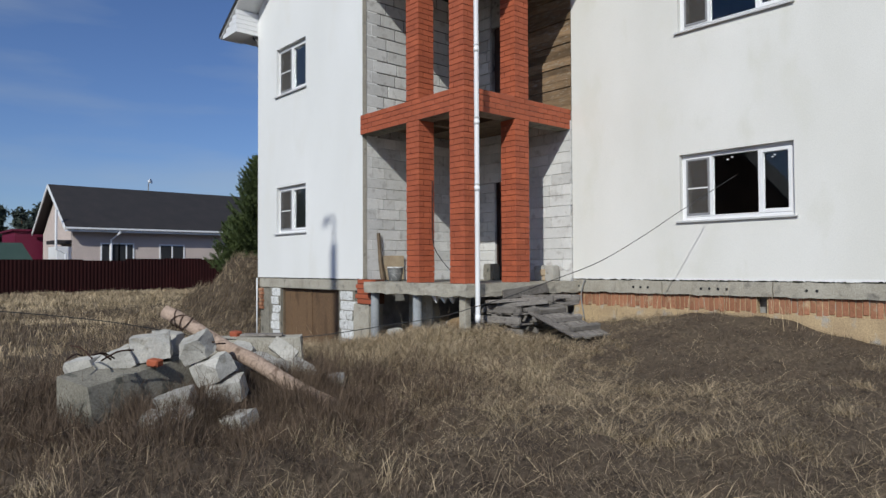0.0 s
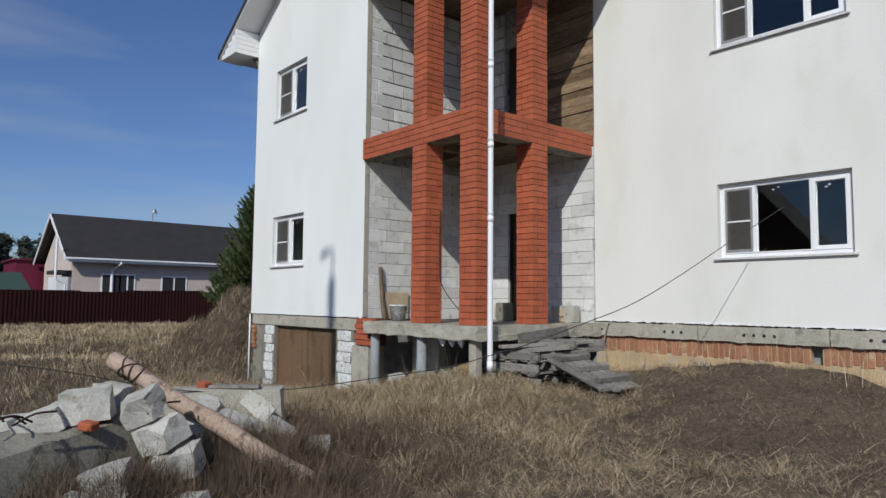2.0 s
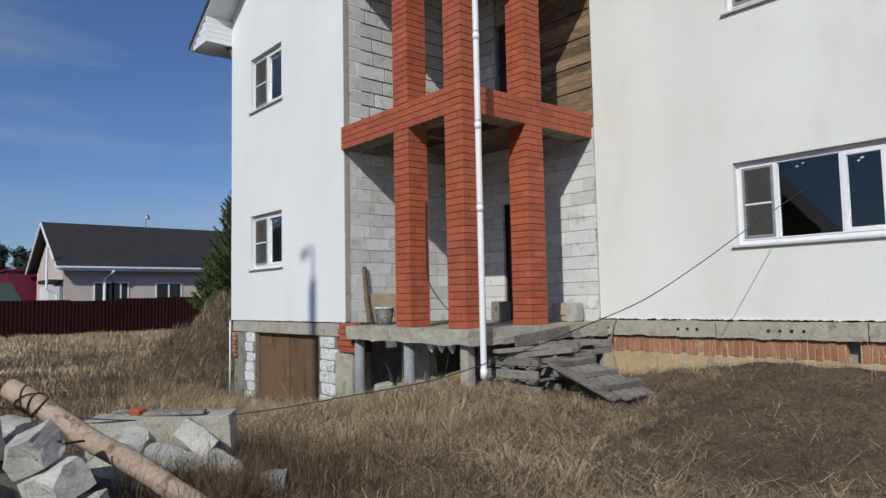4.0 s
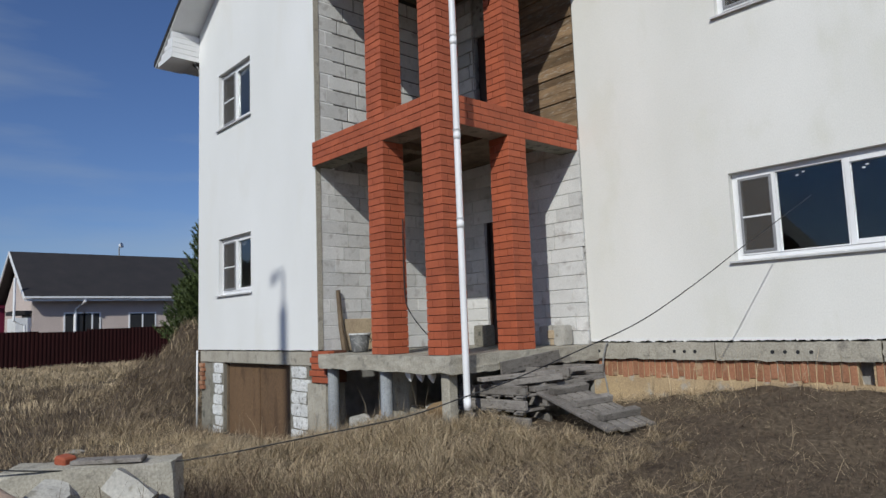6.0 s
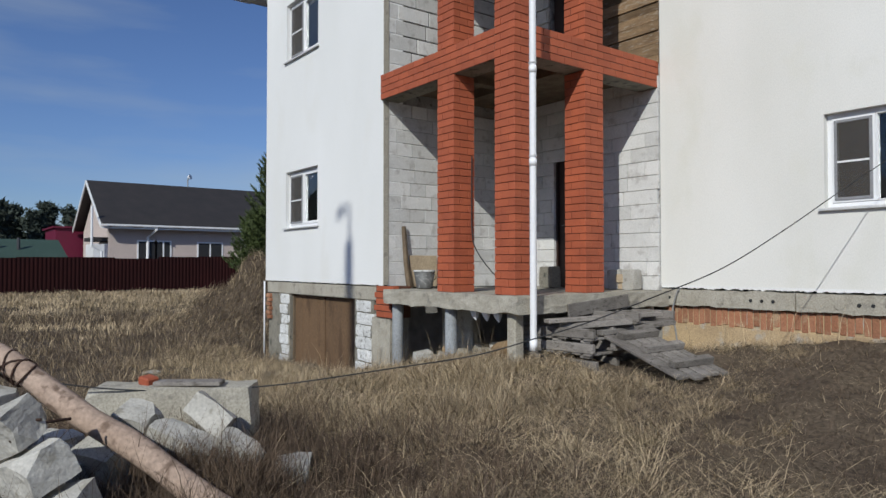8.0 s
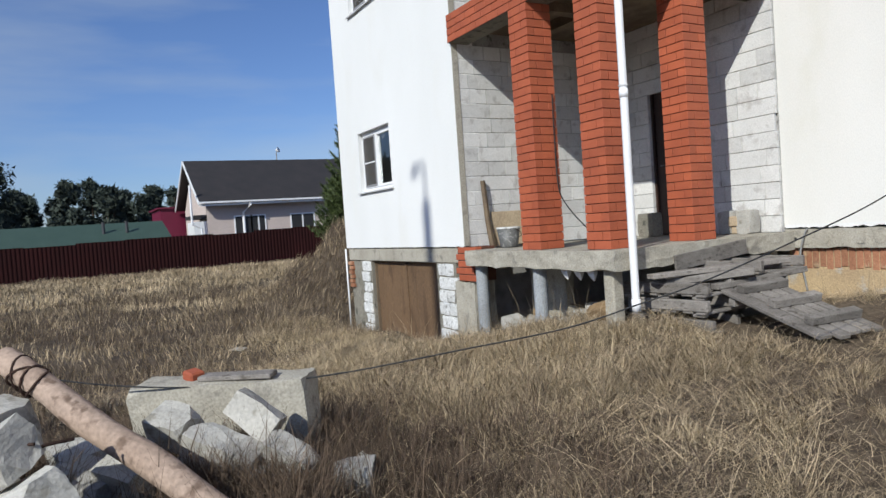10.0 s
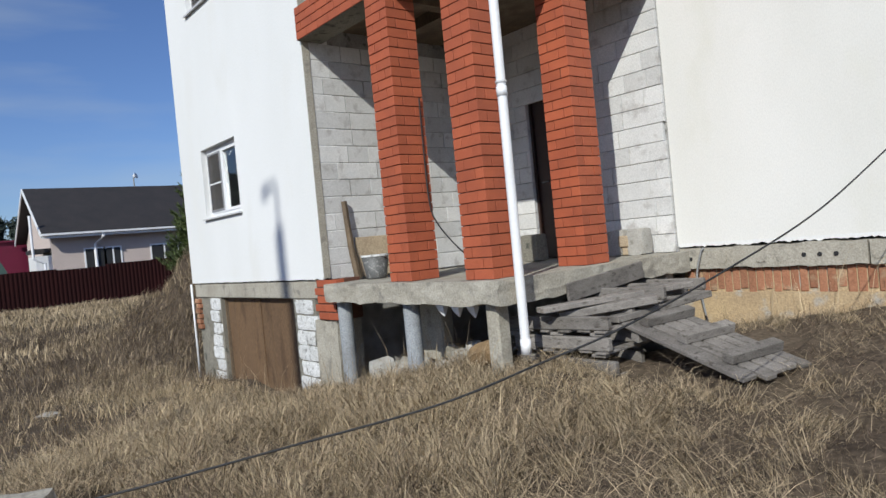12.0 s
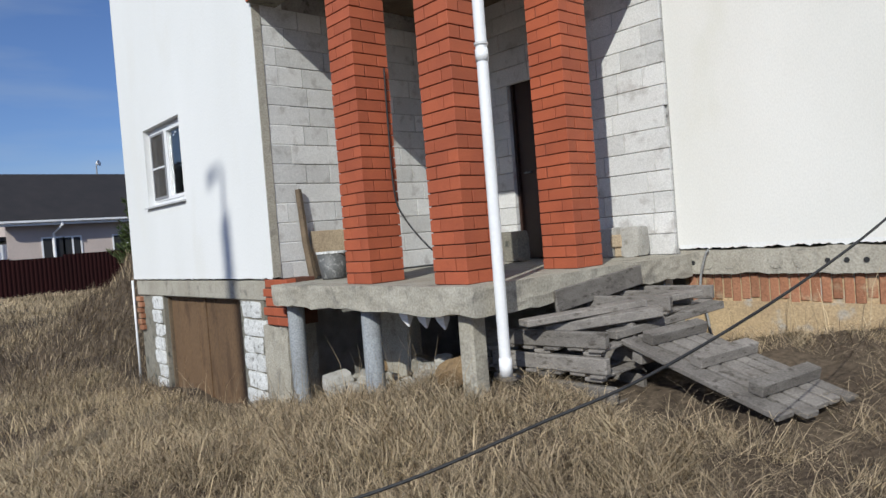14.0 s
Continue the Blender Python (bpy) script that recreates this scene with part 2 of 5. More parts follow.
def mesh_of(name, bm, material, smooth=False):
    bmesh.ops.recalc_face_normals(bm, faces=list(bm.faces))
    me = bpy.data.meshes.new(name)
    bm.to_mesh(me)
    bm.free()
    me.materials.append(M[material])
    if smooth:
        me.shade_smooth()
    return me


def part(name, bm, material, parent, label="", smooth=False):
    ob = new(name, mesh_of(name, bm, material, smooth) if isinstance(bm, bmesh.types.BMesh) else bm)
    ob.parent = parent
    return tagged(ob, label)


def thing(name, label, category, kind="", group="", at=None):
    ob = new(name)
    ob.empty_display_size = 0.1
    if at is not None:
        ob.matrix_world = at
    return tagged(ob, label, category, group, kind)


def solo(name, bm, material, label, category, kind="", group="", smooth=False):
    return tagged(new(name, mesh_of(name, bm, material, smooth)), label, category, group, kind)


def tube(points, radius, sides=8, radii=None):
    """A round bar along a line of points."""
    bm = bmesh.new()
    pts = [Vector(p) for p in points]
    rings = []
    for i, p in enumerate(pts):
        d = (pts[min(i + 1, len(pts) - 1)] - pts[max(i - 1, 0)]).normalized()
        a = d.orthogonal().normalized() if abs(d.z) > 0.95 else d.cross(Vector((0, 0, 1))).normalized()
        b = d.cross(a)
        r = radii[i] if radii else radius
        rings.append([bm.verts.new(p + r * (math.cos(k * math.tau / sides) * a + math.sin(k * math.tau / sides) * b)) for k in range(sides)])
    for r0, r1 in zip(rings, rings[1:]):
        for k in range(sides):
            bm.faces.new((r0[k], r0[(k + 1) % sides], r1[(k + 1) % sides], r1[k]))
    bm.faces.new(rings[0])
    bm.faces.new(rings[-1][::-1])
    return bm


def smooth_line(pts, n=8):
    """Catmull-Rom through the points."""
    P = [Vector(p) for p in pts]
    P = [2 * P[0] - P[1]] + P + [2 * P[-1] - P[-2]]
    out = []
    for a, b, c, d in zip(P, P[1:], P[2:], P[3:]):
        for i in range(n):
            t = i / n
            out.append(0.5 * (2 * b + (c - a) * t + (2 * a - 5 * b + 4 * c - d) * t * t + (3 * b - a - 3 * c + d) * t ** 3))
    return out + [P[-2]]


def wall_panel(u0, u1, z0, z1, holes):
    """Rectangles that fill a wall's face round its openings."""
    us = sorted({u0, u1, *[h[0] for h in holes], *[h[1] for h in holes]})
    out = []
    for a, b in zip(us, us[1:]):
        z = z0
        for h in sorted([h for h in holes if h[0] <= a and h[1] >= b], key=lambda q: q[2]):
            if h[2] > z:
                out.append((a, b, z, h[2]))
            z = h[3]
        if z < z1:
            out.append((a, b, z, z1))
    return out


# ---- ground ----
def bell(x, y, cx, cy, rx, ry):
    return np.exp(-((x - cx) / rx) ** 2 - ((y - cy) / ry) ** 2)


def ease(t):
    t = np.clip(t, 0, 1)
    return t * t * (3 - 2 * t)


def tuft(x, y):
    """Uneven height of the matted tussocks, 0 to 1."""
    u, v = x + 0.25 * np.sin(1.3 * y + 0.7) + 0.12 * np.sin(3.1 * y), y + 0.25 * np.sin(1.1 * x + 2.0) + 0.12 * np.sin(2.7 * x + 1)
    s = 0
    for k, f in enumerate((4.1, 5.3, 6.7, 8.2, 9.9, 11.5)):
        a = 1.1 + 2.4 * k
        s = s + np.sin(f * (math.cos(a) * u + math.sin(a) * v) + 1.7 * k)
    return np.clip(0.5 + 0.22 * s, 0, 1)


def trodden(x, y):
    """1 on the bare trodden ground along the main wall."""
    return ease((x - 4.6) / 1.4) * ease((y + 1.9) / 1.8)


def ground_z(x, y):
    x, y = np.asarray(x, float), np.asarray(y, float)
    z = -0.13 - 0.52 * ease((3.2 - x) / 5.5) + 0.30 * ease((-8 - x) / 22)
    z = z + 0.23 * bell(x, y, 3.4, 0.3, 2.0, 1.7) + 0.52 * bell(x, y, 5.9, 2.7, 2.0, 1.5) + 0.12 * bell(x, y, 9.0, 2.0, 3, 2)
    z = z + 2.0 * bell(x, y, -9.5, 2.3, 2.6, 2.0) + 0.22 * bell(x, y, 1.6, 1.1, 0.9, 0.6)
    z = z + 0.05 * np.sin(x * 1.7 + 0.6 * y) * np.sin(y * 1.3 - 0.4 * x) + 0.025 * np.sin(x * 4.1 + 1) * np.sin(y * 3.7)
    z = z + 0.035 * np.sin(x * 8.3 + 2 * np.sin(y * 2.1)) * np.sin(y * 7.1 + 1.5 * np.sin(x * 2.7)) * np.exp(-((x - 4) / 9) ** 2 - ((y + 3) / 9) ** 2)
    z = z + 0.085 * (tuft(x, y) - 0.5) * np.exp(-((x - 4) / 8) ** 2 - ((y + 3) / 8) ** 2) * (1 - 0.65 * trodden(x, y))
    z = z + bell(x, y, -9.3, 2.0, 3.2, 2.4) * (0.30 * np.sin(2.3 * x + 1.1 * y) * np.sin(2.9 * y - 0.6 * x) + 0.16 * np.sin(5.1 * x + 2) * np.sin(4.7 * y + 1.5 * np.sin(x)))
    return z


def gz(x, y):
    return float(ground_z(x, y))


def build_ground():
    n = 500
    t = np.linspace(-1, 1, n)
    ax = np.sign(t) * (np.abs(t) * 16 + np.abs(t) ** 9 * 900)
    X, Y = np.meshgrid(ax + 2, ax - 2, indexing="ij")
    co = np.stack([X, Y, ground_z(X, Y)], -1).reshape(-1, 3)
    i = np.arange(n * n).reshape(n, n)
    quads = np.stack([i[:-1, :-1], i[1:, :-1], i[1:, 1:], i[:-1, 1:]], -1).reshape(-1, 4)
    me = bpy.data.meshes.new("ground")
    me.from_pydata(co.tolist(), [], quads.tolist())
    me.materials.append(M["soil"])
    me.shade_smooth()
    tagged(new("ground", me), "uneven brown dry soil of the yard and field", "ground", kind="structure")


build_ground()

# ---- the house ----
ZF, ZB = 0.955, 7.15
YB, XC = 2.79, 3.08
WL = [(-3.66, -2.27, 2.0, 3.10), (-3.66, -2.27, 5.31, 6.45)]
WR = [(5.34, 7.19, 1.94, 3.05), (5.34, 7.19, 5.14, 6.30), (10.2, 12.05, 1.94, 3.05), (10.2, 12.05, 5.14, 6.30)]


def build_walls():
    a = thing("wall_front_wing", "white rendered wall of the house wing", "wall", "structure")
    bm = bmesh.new()
    for u0, u1, z0, z1 in wall_panel(-4.65, 0.0, ZF, ZB + 0.2, WL):
        box(bm, u0, u1, 0.0, 0.36, z0, z1)
    part("render", bm, "render", a)
    # gable above the wing and the porch
    bm = bmesh.new()
    prof = [(-4.65, 7.35), (3.06, 7.35), (3.06, 7.685), (-0.8, 10.06), (-4.65, 7.685)]
    f = [bm.verts.new((x, 0.003, z)) for x, z in prof]
    g = [bm.verts.new((x, 0.30, z)) for x, z in prof]
    bm.faces.new(f)
    bm.faces.new(g[::-1])
    for k in range(5):
        bm.faces.new((f[k], f[(k + 1) % 5], g[(k + 1) % 5], g[k]))
    part("gable", bm, "render", a)
    b = thing("wall_front_main", "white rendered main house wall with faint stains", "wall", "structure")
    bm = bmesh.new()
    for u0, u1, z0, z1 in wall_panel(XC, 15.0, ZF, ZB + 0.2, WR):
        box(bm, u0, u1, YB, YB + 0.4, z0, z1)
    part("render", bm, "render_main", b)
    solo("wall_west", boxes((-4.65, -4.29, 0.36, 12.0, -0.8, ZB + 0.2)), "render", "white rendered outer wall round the house", "wall", "structure")
    solo("wall_east", boxes((14.6, 15.0, YB + 0.4, 12.0, -0.8, ZB + 0.2)), "render", "white rendered outer wall round the house", "wall", "structure")
    solo("wall_north", boxes((-4.29, 14.6, 11.6, 12.0, -0.8, ZB + 0.2)), "render", "white rendered outer wall round the house", "wall", "structure")
    # Room surfaces take the darkened tone, so the panes above them look dark.
    solo("floor", boxes((-4.29, -0.3, 0.36, 11.6, 0.72, 0.92), (-0.3, 14.6, YB + 0.4, 11.6, 0.72, 0.92)), "room", "bare concrete floor inside the house, coloured dark as if unlit", "floor", "structure")
    solo("floor_upper", boxes((-4.29, -0.3, 0.36, 11.6, 4.0, 4.22), (-0.3, 14.6, YB + 0.4, 11.6, 4.0, 4.22)), "room", "bare concrete upper floor inside the house, coloured dark as if unlit", "floor", "structure")
    solo("ceiling", boxes((-4.29, -0.3, 0.36, 11.6, 7.0, 7.2), (-0.3, 14.6, YB + 0.4, 11.6, 7.0, 7.2)), "room", "bare ceiling inside the house, coloured dark as if unlit", "ceiling", "structure")
    solo("wall_inner", boxes((-0.3, -0.1, YB + 0.4, 11.6, 0.92, 4.0), (-4.29, 14.6, 6.4, 6.6, 0.92, 4.0), (-4.29, 14.6, 6.4, 6.6, 4.22, 7.0), (8.4, 8.55, YB + 0.4, 6.4, 0.92, 4.0)), "room", "bare partition wall inside the house, coloured dark as if unlit", "wall", "structure")


def build_roof():
    r = thing("roof", "dark sheet roof with white boxed eaves", "roof", "structure")
    for name, x0, z0, x1, z1 in (("slope", -5.62, 7.12, -0.8, 10.1), ("slope", 3.84, 7.22, -0.8, 10.1)):
        bm = bmesh.new()
        vs = []
        for y in (-0.62, 9.0):
            for dz in (0.0, 0.10):
                vs += [bm.verts.new((x0, y, z0 + dz)), bm.verts.new((x1, y, z1 + dz))]
        for f in ((0, 1, 3, 2), (4, 6, 7, 5), (0, 4, 5, 1), (2, 3, 7, 6), (0, 2, 6, 4), (1, 5, 7, 3)):
            bm.faces.new([vs[i] for i in f])
        part(name, bm, "roof", r, "dark roof sheet")
        bm = bmesh.new()
        vs = []
        for y in (-0.60, 0.0):
            for dz in (-0.03, -0.006):
                vs += [bm.verts.new((x0 + (0.02 if x0 < 0 else -0.02), y, z0 + dz)), bm.verts.new((x1, y, z1 + dz))]
        for f in ((0, 1, 3, 2), (4, 6, 7, 5), (0, 4, 5, 1), (2, 3, 7, 6), (0, 2, 6, 4), (1, 5, 7, 3)):
            bm.faces.new([vs[i] for i in f])
        part("soffit", bm, "soffit", r, "white soffit panels")
    # boxed eave of stepped siding boards at the wing's corner
    for k in range(5):
        z = 7.06 + 0.112 * k
        x0 = max(-5.55, -5.52 + (z + 0.105 - 7.12) / 0.618)
        part("siding_board", boxes((x0, -4.654, -0.585 + 0.004 * (k % 2), 9.0, z, z + 0.105)), "soffit", r)
    part("gutter", boxes((-5.74, -5.625, 0.6, 9.0, 7.06, 7.16)), "gutter", r, "dark gutter")
    part("eave_underside", boxes((3.07, 3.80, -0.6, YB - 0.004, 7.12, 7.16)), "soffit", r)
    # main roof
    for y0, z0, y1, z1 in ((2.25, 7.30, 7.4, 10.6), (12.6, 7.30, 7.4, 10.6)):
        bm = bmesh.new()
        vs = []
        for x in (3.0, 15.6):
            for dz in (0.0, 0.1):
                vs += [bm.verts.new((x, y0, z0 + dz)), bm.verts.new((x, y1, z1 + dz))]
        for f in ((0, 1, 3, 2), (4, 6, 7, 5), (0, 4, 5, 1), (2, 3, 7, 6), (0, 2, 6, 4), (1, 5, 7, 3)):
            bm.faces.new([vs[i] for i in f])
        part("slope", bm, "roof", r, "dark roof sheet")
    # downpipe on the wing's far corner
    d = thing("gutter_downpipe", "thin white downpipe at the corner of the wing", "downpipe")
    part("pipe", tube([(-4.625, -0.035, gz(-4.6, 0) - 0.05), (-4.625, -0.035, 0.93)], 0.018, 10), "pvc_pipe", d, smooth=True)
    part("elbow", tube(smooth_line([(-4.69, 0.03, 6.8), (-4.71, 0.02, 6.92), (-4.80, -0.05, 7.05)], 4), 0.04, 10), "gutter", d, "dark elbow", smooth=True)


def window(x0, x1, z0, z1, y, sashes, name):
    """A white window set back in its opening. sashes: shares of the width; the first has an insect net with a bar."""
    w = thing(name, "white plastic window with dark glass" + (" and three panes" if len(sashes) > 2 else " and two panes"), "window", "structure")
    d0, d1 = y + 0.09, y + 0.16
    t = 0.055
    part("window_frame", soften(boxes((x0, x0 + t, d0, d1, z0, z1), (x1 - t, x1, d0, d1, z0, z1), (x0 + t, x1 - t, d0, d1, z1 - t, z1), (x0 + t, x1 - t, d0, d1, z0, z0 + t)), 0.004), "pvc", w)
    bm = bmesh.new()
    prof = [(y - 0.05, z0 - 0.035), (y - 0.05, z0 - 0.012), (y + 0.10, z0 + 0.012), (y + 0.10, z0 - 0.012)]
    a = [bm.verts.new((x0 - 0.05, q, r)) for q, r in prof]
    b = [bm.verts.new((x1 + 0.05, q, r)) for q, r in prof]
    bm.faces.new(a)
    bm.faces.new(b[::-1])
    for k in range(4):
        bm.faces.new((a[k], a[(k + 1) % 4], b[(k + 1) % 4], b[k]))
    part("window_sill", bm, "sill", w, "pale metal sill")
    u = x0 + t
    total = x1 - x0 - 2 * t
    for i, s in enumerate(sashes):
        u1 = u + total * s
        e = (0.05, 0.018, 0.062)[i] if len(sashes) > 2 else 0.05
        f0 = 0.012
        part("sash", soften(boxes((u + 0.002, u + e, d0 - f0, d1 - 0.01, z0 + t + 0.002, z1 - t - 0.002), (u1 - e, u1 - 0.002, d0 - f0, d1 - 0.01, z0 + t + 0.002, z1 - t - 0.002),
                                  (u + e, u1 - e, d0 - f0, d1 - 0.01, z1 - t - e, z1 - t - 0.002), (u + e, u1 - e, d0 - f0, d1 - 0.01, z0 + t + 0.002, z0 + t + e)), 0.004), "pvc", w)
        p = part("pane", boxes((u + e - 0.004, u1 - e + 0.004, d0 + 0.026, d0 + 0.032, z0 + t + e - 0.004, z1 - t - e + 0.004)), "glass", w)
        p.visible_shadow = False
        if i == 0:
            zz = z0 + (z1 - z0) * 0.47
            n0 = d0 - 0.028
            part("insect_net_frame", soften(boxes((u + e - 0.02, u + e + 0.012, n0, n0 + 0.014, z0 + t + 0.03, z1 - t - 0.03), (u1 - e - 0.012, u1 - e + 0.02, n0, n0 + 0.014, z0 + t + 0.03, z1 - t - 0.03),
                                                  (u + e + 0.012, u1 - e - 0.012, n0, n0 + 0.014, z1 - t - 0.062, z1 - t - 0.03), (u + e + 0.012, u1 - e - 0.012, n0, n0 + 0.014, z0 + t + 0.03, z0 + t + 0.062)), 0.002), "net", w, "grey net frame")
            part("insect_net", boxes((u + e + 0.010, u1 - e - 0.010, n0 + 0.006, n0 + 0.008, z0 + t + 0.06, z1 - t - 0.06)), "mesh", w, "fine grey insect net")
            part("net_bar", boxes((u + e + 0.012, u1 - e - 0.012, n0 - 0.002, n0 + 0.012, zz, zz + 0.022)), "pvc", w)
        else:
            for k in (0, 1):
                xx = u + e + (u1 - u - 2 * e) * (0.30 + 0.10 * k)
                zz = z1 - t - e - 0.09 + 0.03 * k
                part("sticker", soften(boxes((xx, xx + 0.035, d0 + 0.022, d0 + 0.0245, zz, zz + 0.018)), 0.001), "pvc", w, "small white sticker scrap on the glass")
        u = u1
    return w


def build_windows():
    for k, (x0, x1, z0, z1) in enumerate(WL):
        window(x0, x1, z0, z1, 0.0, (0.46, 0.54), "window_%d" % (k + 1))
    for k, (x0, x1, z0, z1) in enumerate(WR):
        window(x0, x1, z0, z1, YB, (0.27, 0.445, 0.285), "window_%d" % (k + 3))


def ragged_edge(name, x0, x1, y):
    """The torn lower lip of the render over the slab."""
    bm = bmesh.new()
    n = int((x1 - x0) / 0.025)
    rows = []
    for yy in (y - 0.006, y + 0.03):
        lo = [bm.verts.new((x0 + (x1 - x0) * i / n, yy, 0.947 + 0.010 * noise.noise(Vector((i * 0.21, 3, y))) + 0.020 * noise.noise(Vector((i * 1.3, 7, y))))) for i in range(n + 1)]
        hi = [bm.verts.new((x0 + (x1 - x0) * i / n, yy, 0.985)) for i in range(n + 1)]
        rows += [lo, hi]
    for p, q in ((0, 1), (2, 3), (0, 2)):
        for i in range(n):
            bm.faces.new((rows[p][i], rows[p][i + 1], rows[q][i + 1], rows[q][i]))
    solo(name, bm, "render", "torn white lower lip of the wall render", "trim", "structure")


ragged_edge("trim_main", 3.10, 14.6, YB)
ragged_edge("trim_wing", -4.64, -0.01, 0.0)
build_walls()
build_roof()
build_windows()

# ---- foundation and porch ----
def rough_block(sx, sy, sz, seed, amp=0.02, cuts=3, bevel=0.015):
    """A broken-edged block, standing on z = 0."""
    bm = boxes((-sx / 2, sx / 2, -sy / 2, sy / 2, 0, sz))
    bmesh.ops.subdivide_edges(bm, edges=list(bm.edges), cuts=cuts, use_grid_fill=True)
    off = Vector((seed * 3.7, seed * 1.3, seed * 5.1))
    for v in bm.verts:
        d = v.co - Vector((0, 0, sz / 2))
        n = noise.noise_vector(v.co * 5 + off) * amp + noise.noise_vector(v.co * 14 + off) * amp * 0.45
        edge = sum(abs(abs(c) - h / 2) < 0.001 for c, h in zip(d, (sx, sy, sz)))
        v.co = v.co + n - d.normalized() * amp * (0.0, 0.0, 0.5, 1.4)[edge]
    return bm


def broken_block(sx, sy, sz, seed):
    """A sharp-edged block with corners knocked off."""
    rnd = random.Random(seed * 17 + 3)
    bm = boxes((-sx / 2, sx / 2, -sy / 2, sy / 2, 0, sz))
    for k in range(rnd.choice((2, 3, 3, 4))):
        n = Vector((rnd.choice((-1, 1)) * rnd.uniform(0.3, 1), rnd.choice((-1, 1)) * rnd.uniform(0.3, 1), rnd.choice((-0.4, 1, 1)) * rnd.uniform(0.3, 1))).normalized()
        co = Vector((0, 0, sz / 2)) + n * (abs(n.x) * sx + abs(n.y) * sy + abs(n.z) * sz) * 0.5 * rnd.uniform(0.68, 0.9)
        cut = bmesh.ops.bisect_plane(bm, geom=list(bm.verts) + list(bm.edges) + list(bm.faces), plane_co=co, plane_no=n, clear_outer=True)
        bmesh.ops.holes_fill(bm, edges=[e for e in bm.edges if e.is_boundary])
    bmesh.ops.triangulate(bm, faces=list(bm.faces))
    bmesh.ops.subdivide_edges(bm, edges=list(bm.edges), cuts=3, use_grid_fill=True)
    off = Vector((seed * 3.7, seed * 1.3, seed * 5.1))
    for v in bm.verts:
        v.co += noise.noise_vector(v.co * 9 + off) * 0.012 + noise.noise_vector(v.co * 30 + off) * 0.006
    return bm


def build_foundation():
    f = thing("foundation_wing", "grey concrete beam over a block and brick basement front", "foundation", "structure")
    part("concrete_beam", soften(boxes((-4.60, -0.16, 0.02, 0.34, 0.70, 0.926)), 0.012), "concrete", f)
    part("backing", boxes((-4.64, -3.50, 0.10, 0.34, -0.9, 0.70), (-0.93, -0.02, 0.10, 0.34, -0.9, 0.70)), "mortar", f)
    part("corner_post", soften(boxes((-4.60, -4.14, 0.05, 0.20, -0.9, 0.695)), 0.01), "concrete_dark", f, "stained concrete corner")
    part("concrete_pier", rough_pier(), "concrete", f)
    shapes = [mesh_of("white_block", rough_block(0.45, 0.13, 0.19, 31 + q, 0.014, 4), "white_block") for q in range(4)]
    for x, wide in ((-3.74, 0.85), (-0.62, 1.1)):
        for k in range(8):
            ob = part("block", shapes[(k * 3 + int(x)) % 4], "", f)
            ob.location = (x + 0.035 * math.sin(k * 2.3 + x), 0.075 + 0.008 * math.sin(k * 4.1), 0.50 - 0.2 * k)
            ob.scale.x = wide * (1.0 + 0.10 * math.sin(k * 3.1 + x))
    part("mortar_face", soften(boxes((-0.94, -0.34, 0.028, 0.098, -0.9, 0.697), (-4.06, -3.50, 0.028, 0.098, -0.9, 0.697)), 0.004), "concrete_dark", f, "grey smeared mortar between the blocks")
    me = mesh_of("brick", soften(boxes((0, 0.17, 0, 0.1, 0, 0.075)), 0.008), "brick_pale")
    for k in range(6):
        ob = part("brick", me, "", f)
        ob.location = (-4.60 + 0.03 * (k % 2), -0.012 + 0.006 * (k % 2), 0.60 - 0.088 * k)
    bm = soften(boxes((0, 0.245, 0, 0.115, 0, 0.085)), 0.006)
    bme = mesh_of("brick", bm, "brick")
    for k in range(5):
        for j in range(2):
            ob = part("brick", bme, "", f)
            ob.location = (-0.16 + 0.23 * j - 0.06 * (k % 2), -0.03 + 0.006 * math.sin(5 * k + j), 0.455 + 0.1 * k)
    part("pier_core", boxes((-0.17, 0.26, -0.02, 0.34, 0.45, 0.94)), "brick_mortar", f)
    g = thing("garage_door", "weathered brown plank double door of the basement", "garage door")
    n = 8
    for k in range(n):
        x0 = -3.49 + 2.55 * k / n
        part("plank", soften(boxes((x0 + 0.002, x0 + 2.55 / n - 0.002, 0.135 + 0.003 * (k % 2), 0.17, -0.85, 0.685)), 0.003), "garage", g)
    part("door_frame", boxes((-0.985, -0.938, 0.09, 0.134, -0.85, 0.69), (-3.495, -3.46, 0.09, 0.134, -0.85, 0.69)), "wood_old", g, "dark frame post")
    part("batten", boxes((-2.25, -2.19, 0.118, 0.134, -0.85, 0.685)), "garage", g)
    solo("basement_wall", boxes((-4.64, -0.02, 0.345, 0.5, -0.9, 0.72), (-0.25, -0.02, 0.5, 3.2, -0.9, 0.72)), "mortar", "grey basement wall under the house", "wall", "structure")

    h = thing("foundation_main", "hollow concrete floor slabs over smeared brick and ochre plaster", "foundation", "structure")
    for x0, x1 in ((3.12, 5.0), (5.02, 6.86), (6.88, 9.2), (9.22, 11.6), (11.62, 15.0)):
        s = part("floor_slab", rough_slab(x0, x1), "concrete", h, "pale chipped hollow-core slab edge")
    k = 0
    x = 3.25
    while x < 12:
        big = (int(x * 2.1) % 3) != 0
        r = 0.062 if big else 0.022
        # Small plugs are solid; a core hole's shade is put into their colour.
        bm = tube([(x, YB - 0.056, 0.81), (x, YB - 0.03, 0.81)], r, 14)
        part("core_plug" if big else "core_hole", bm, "concrete" if big else "hole_and_pane_dark", h, "" if big else "dark plug standing for the shade in a round hole")
        x += 0.21 if big else 0.145
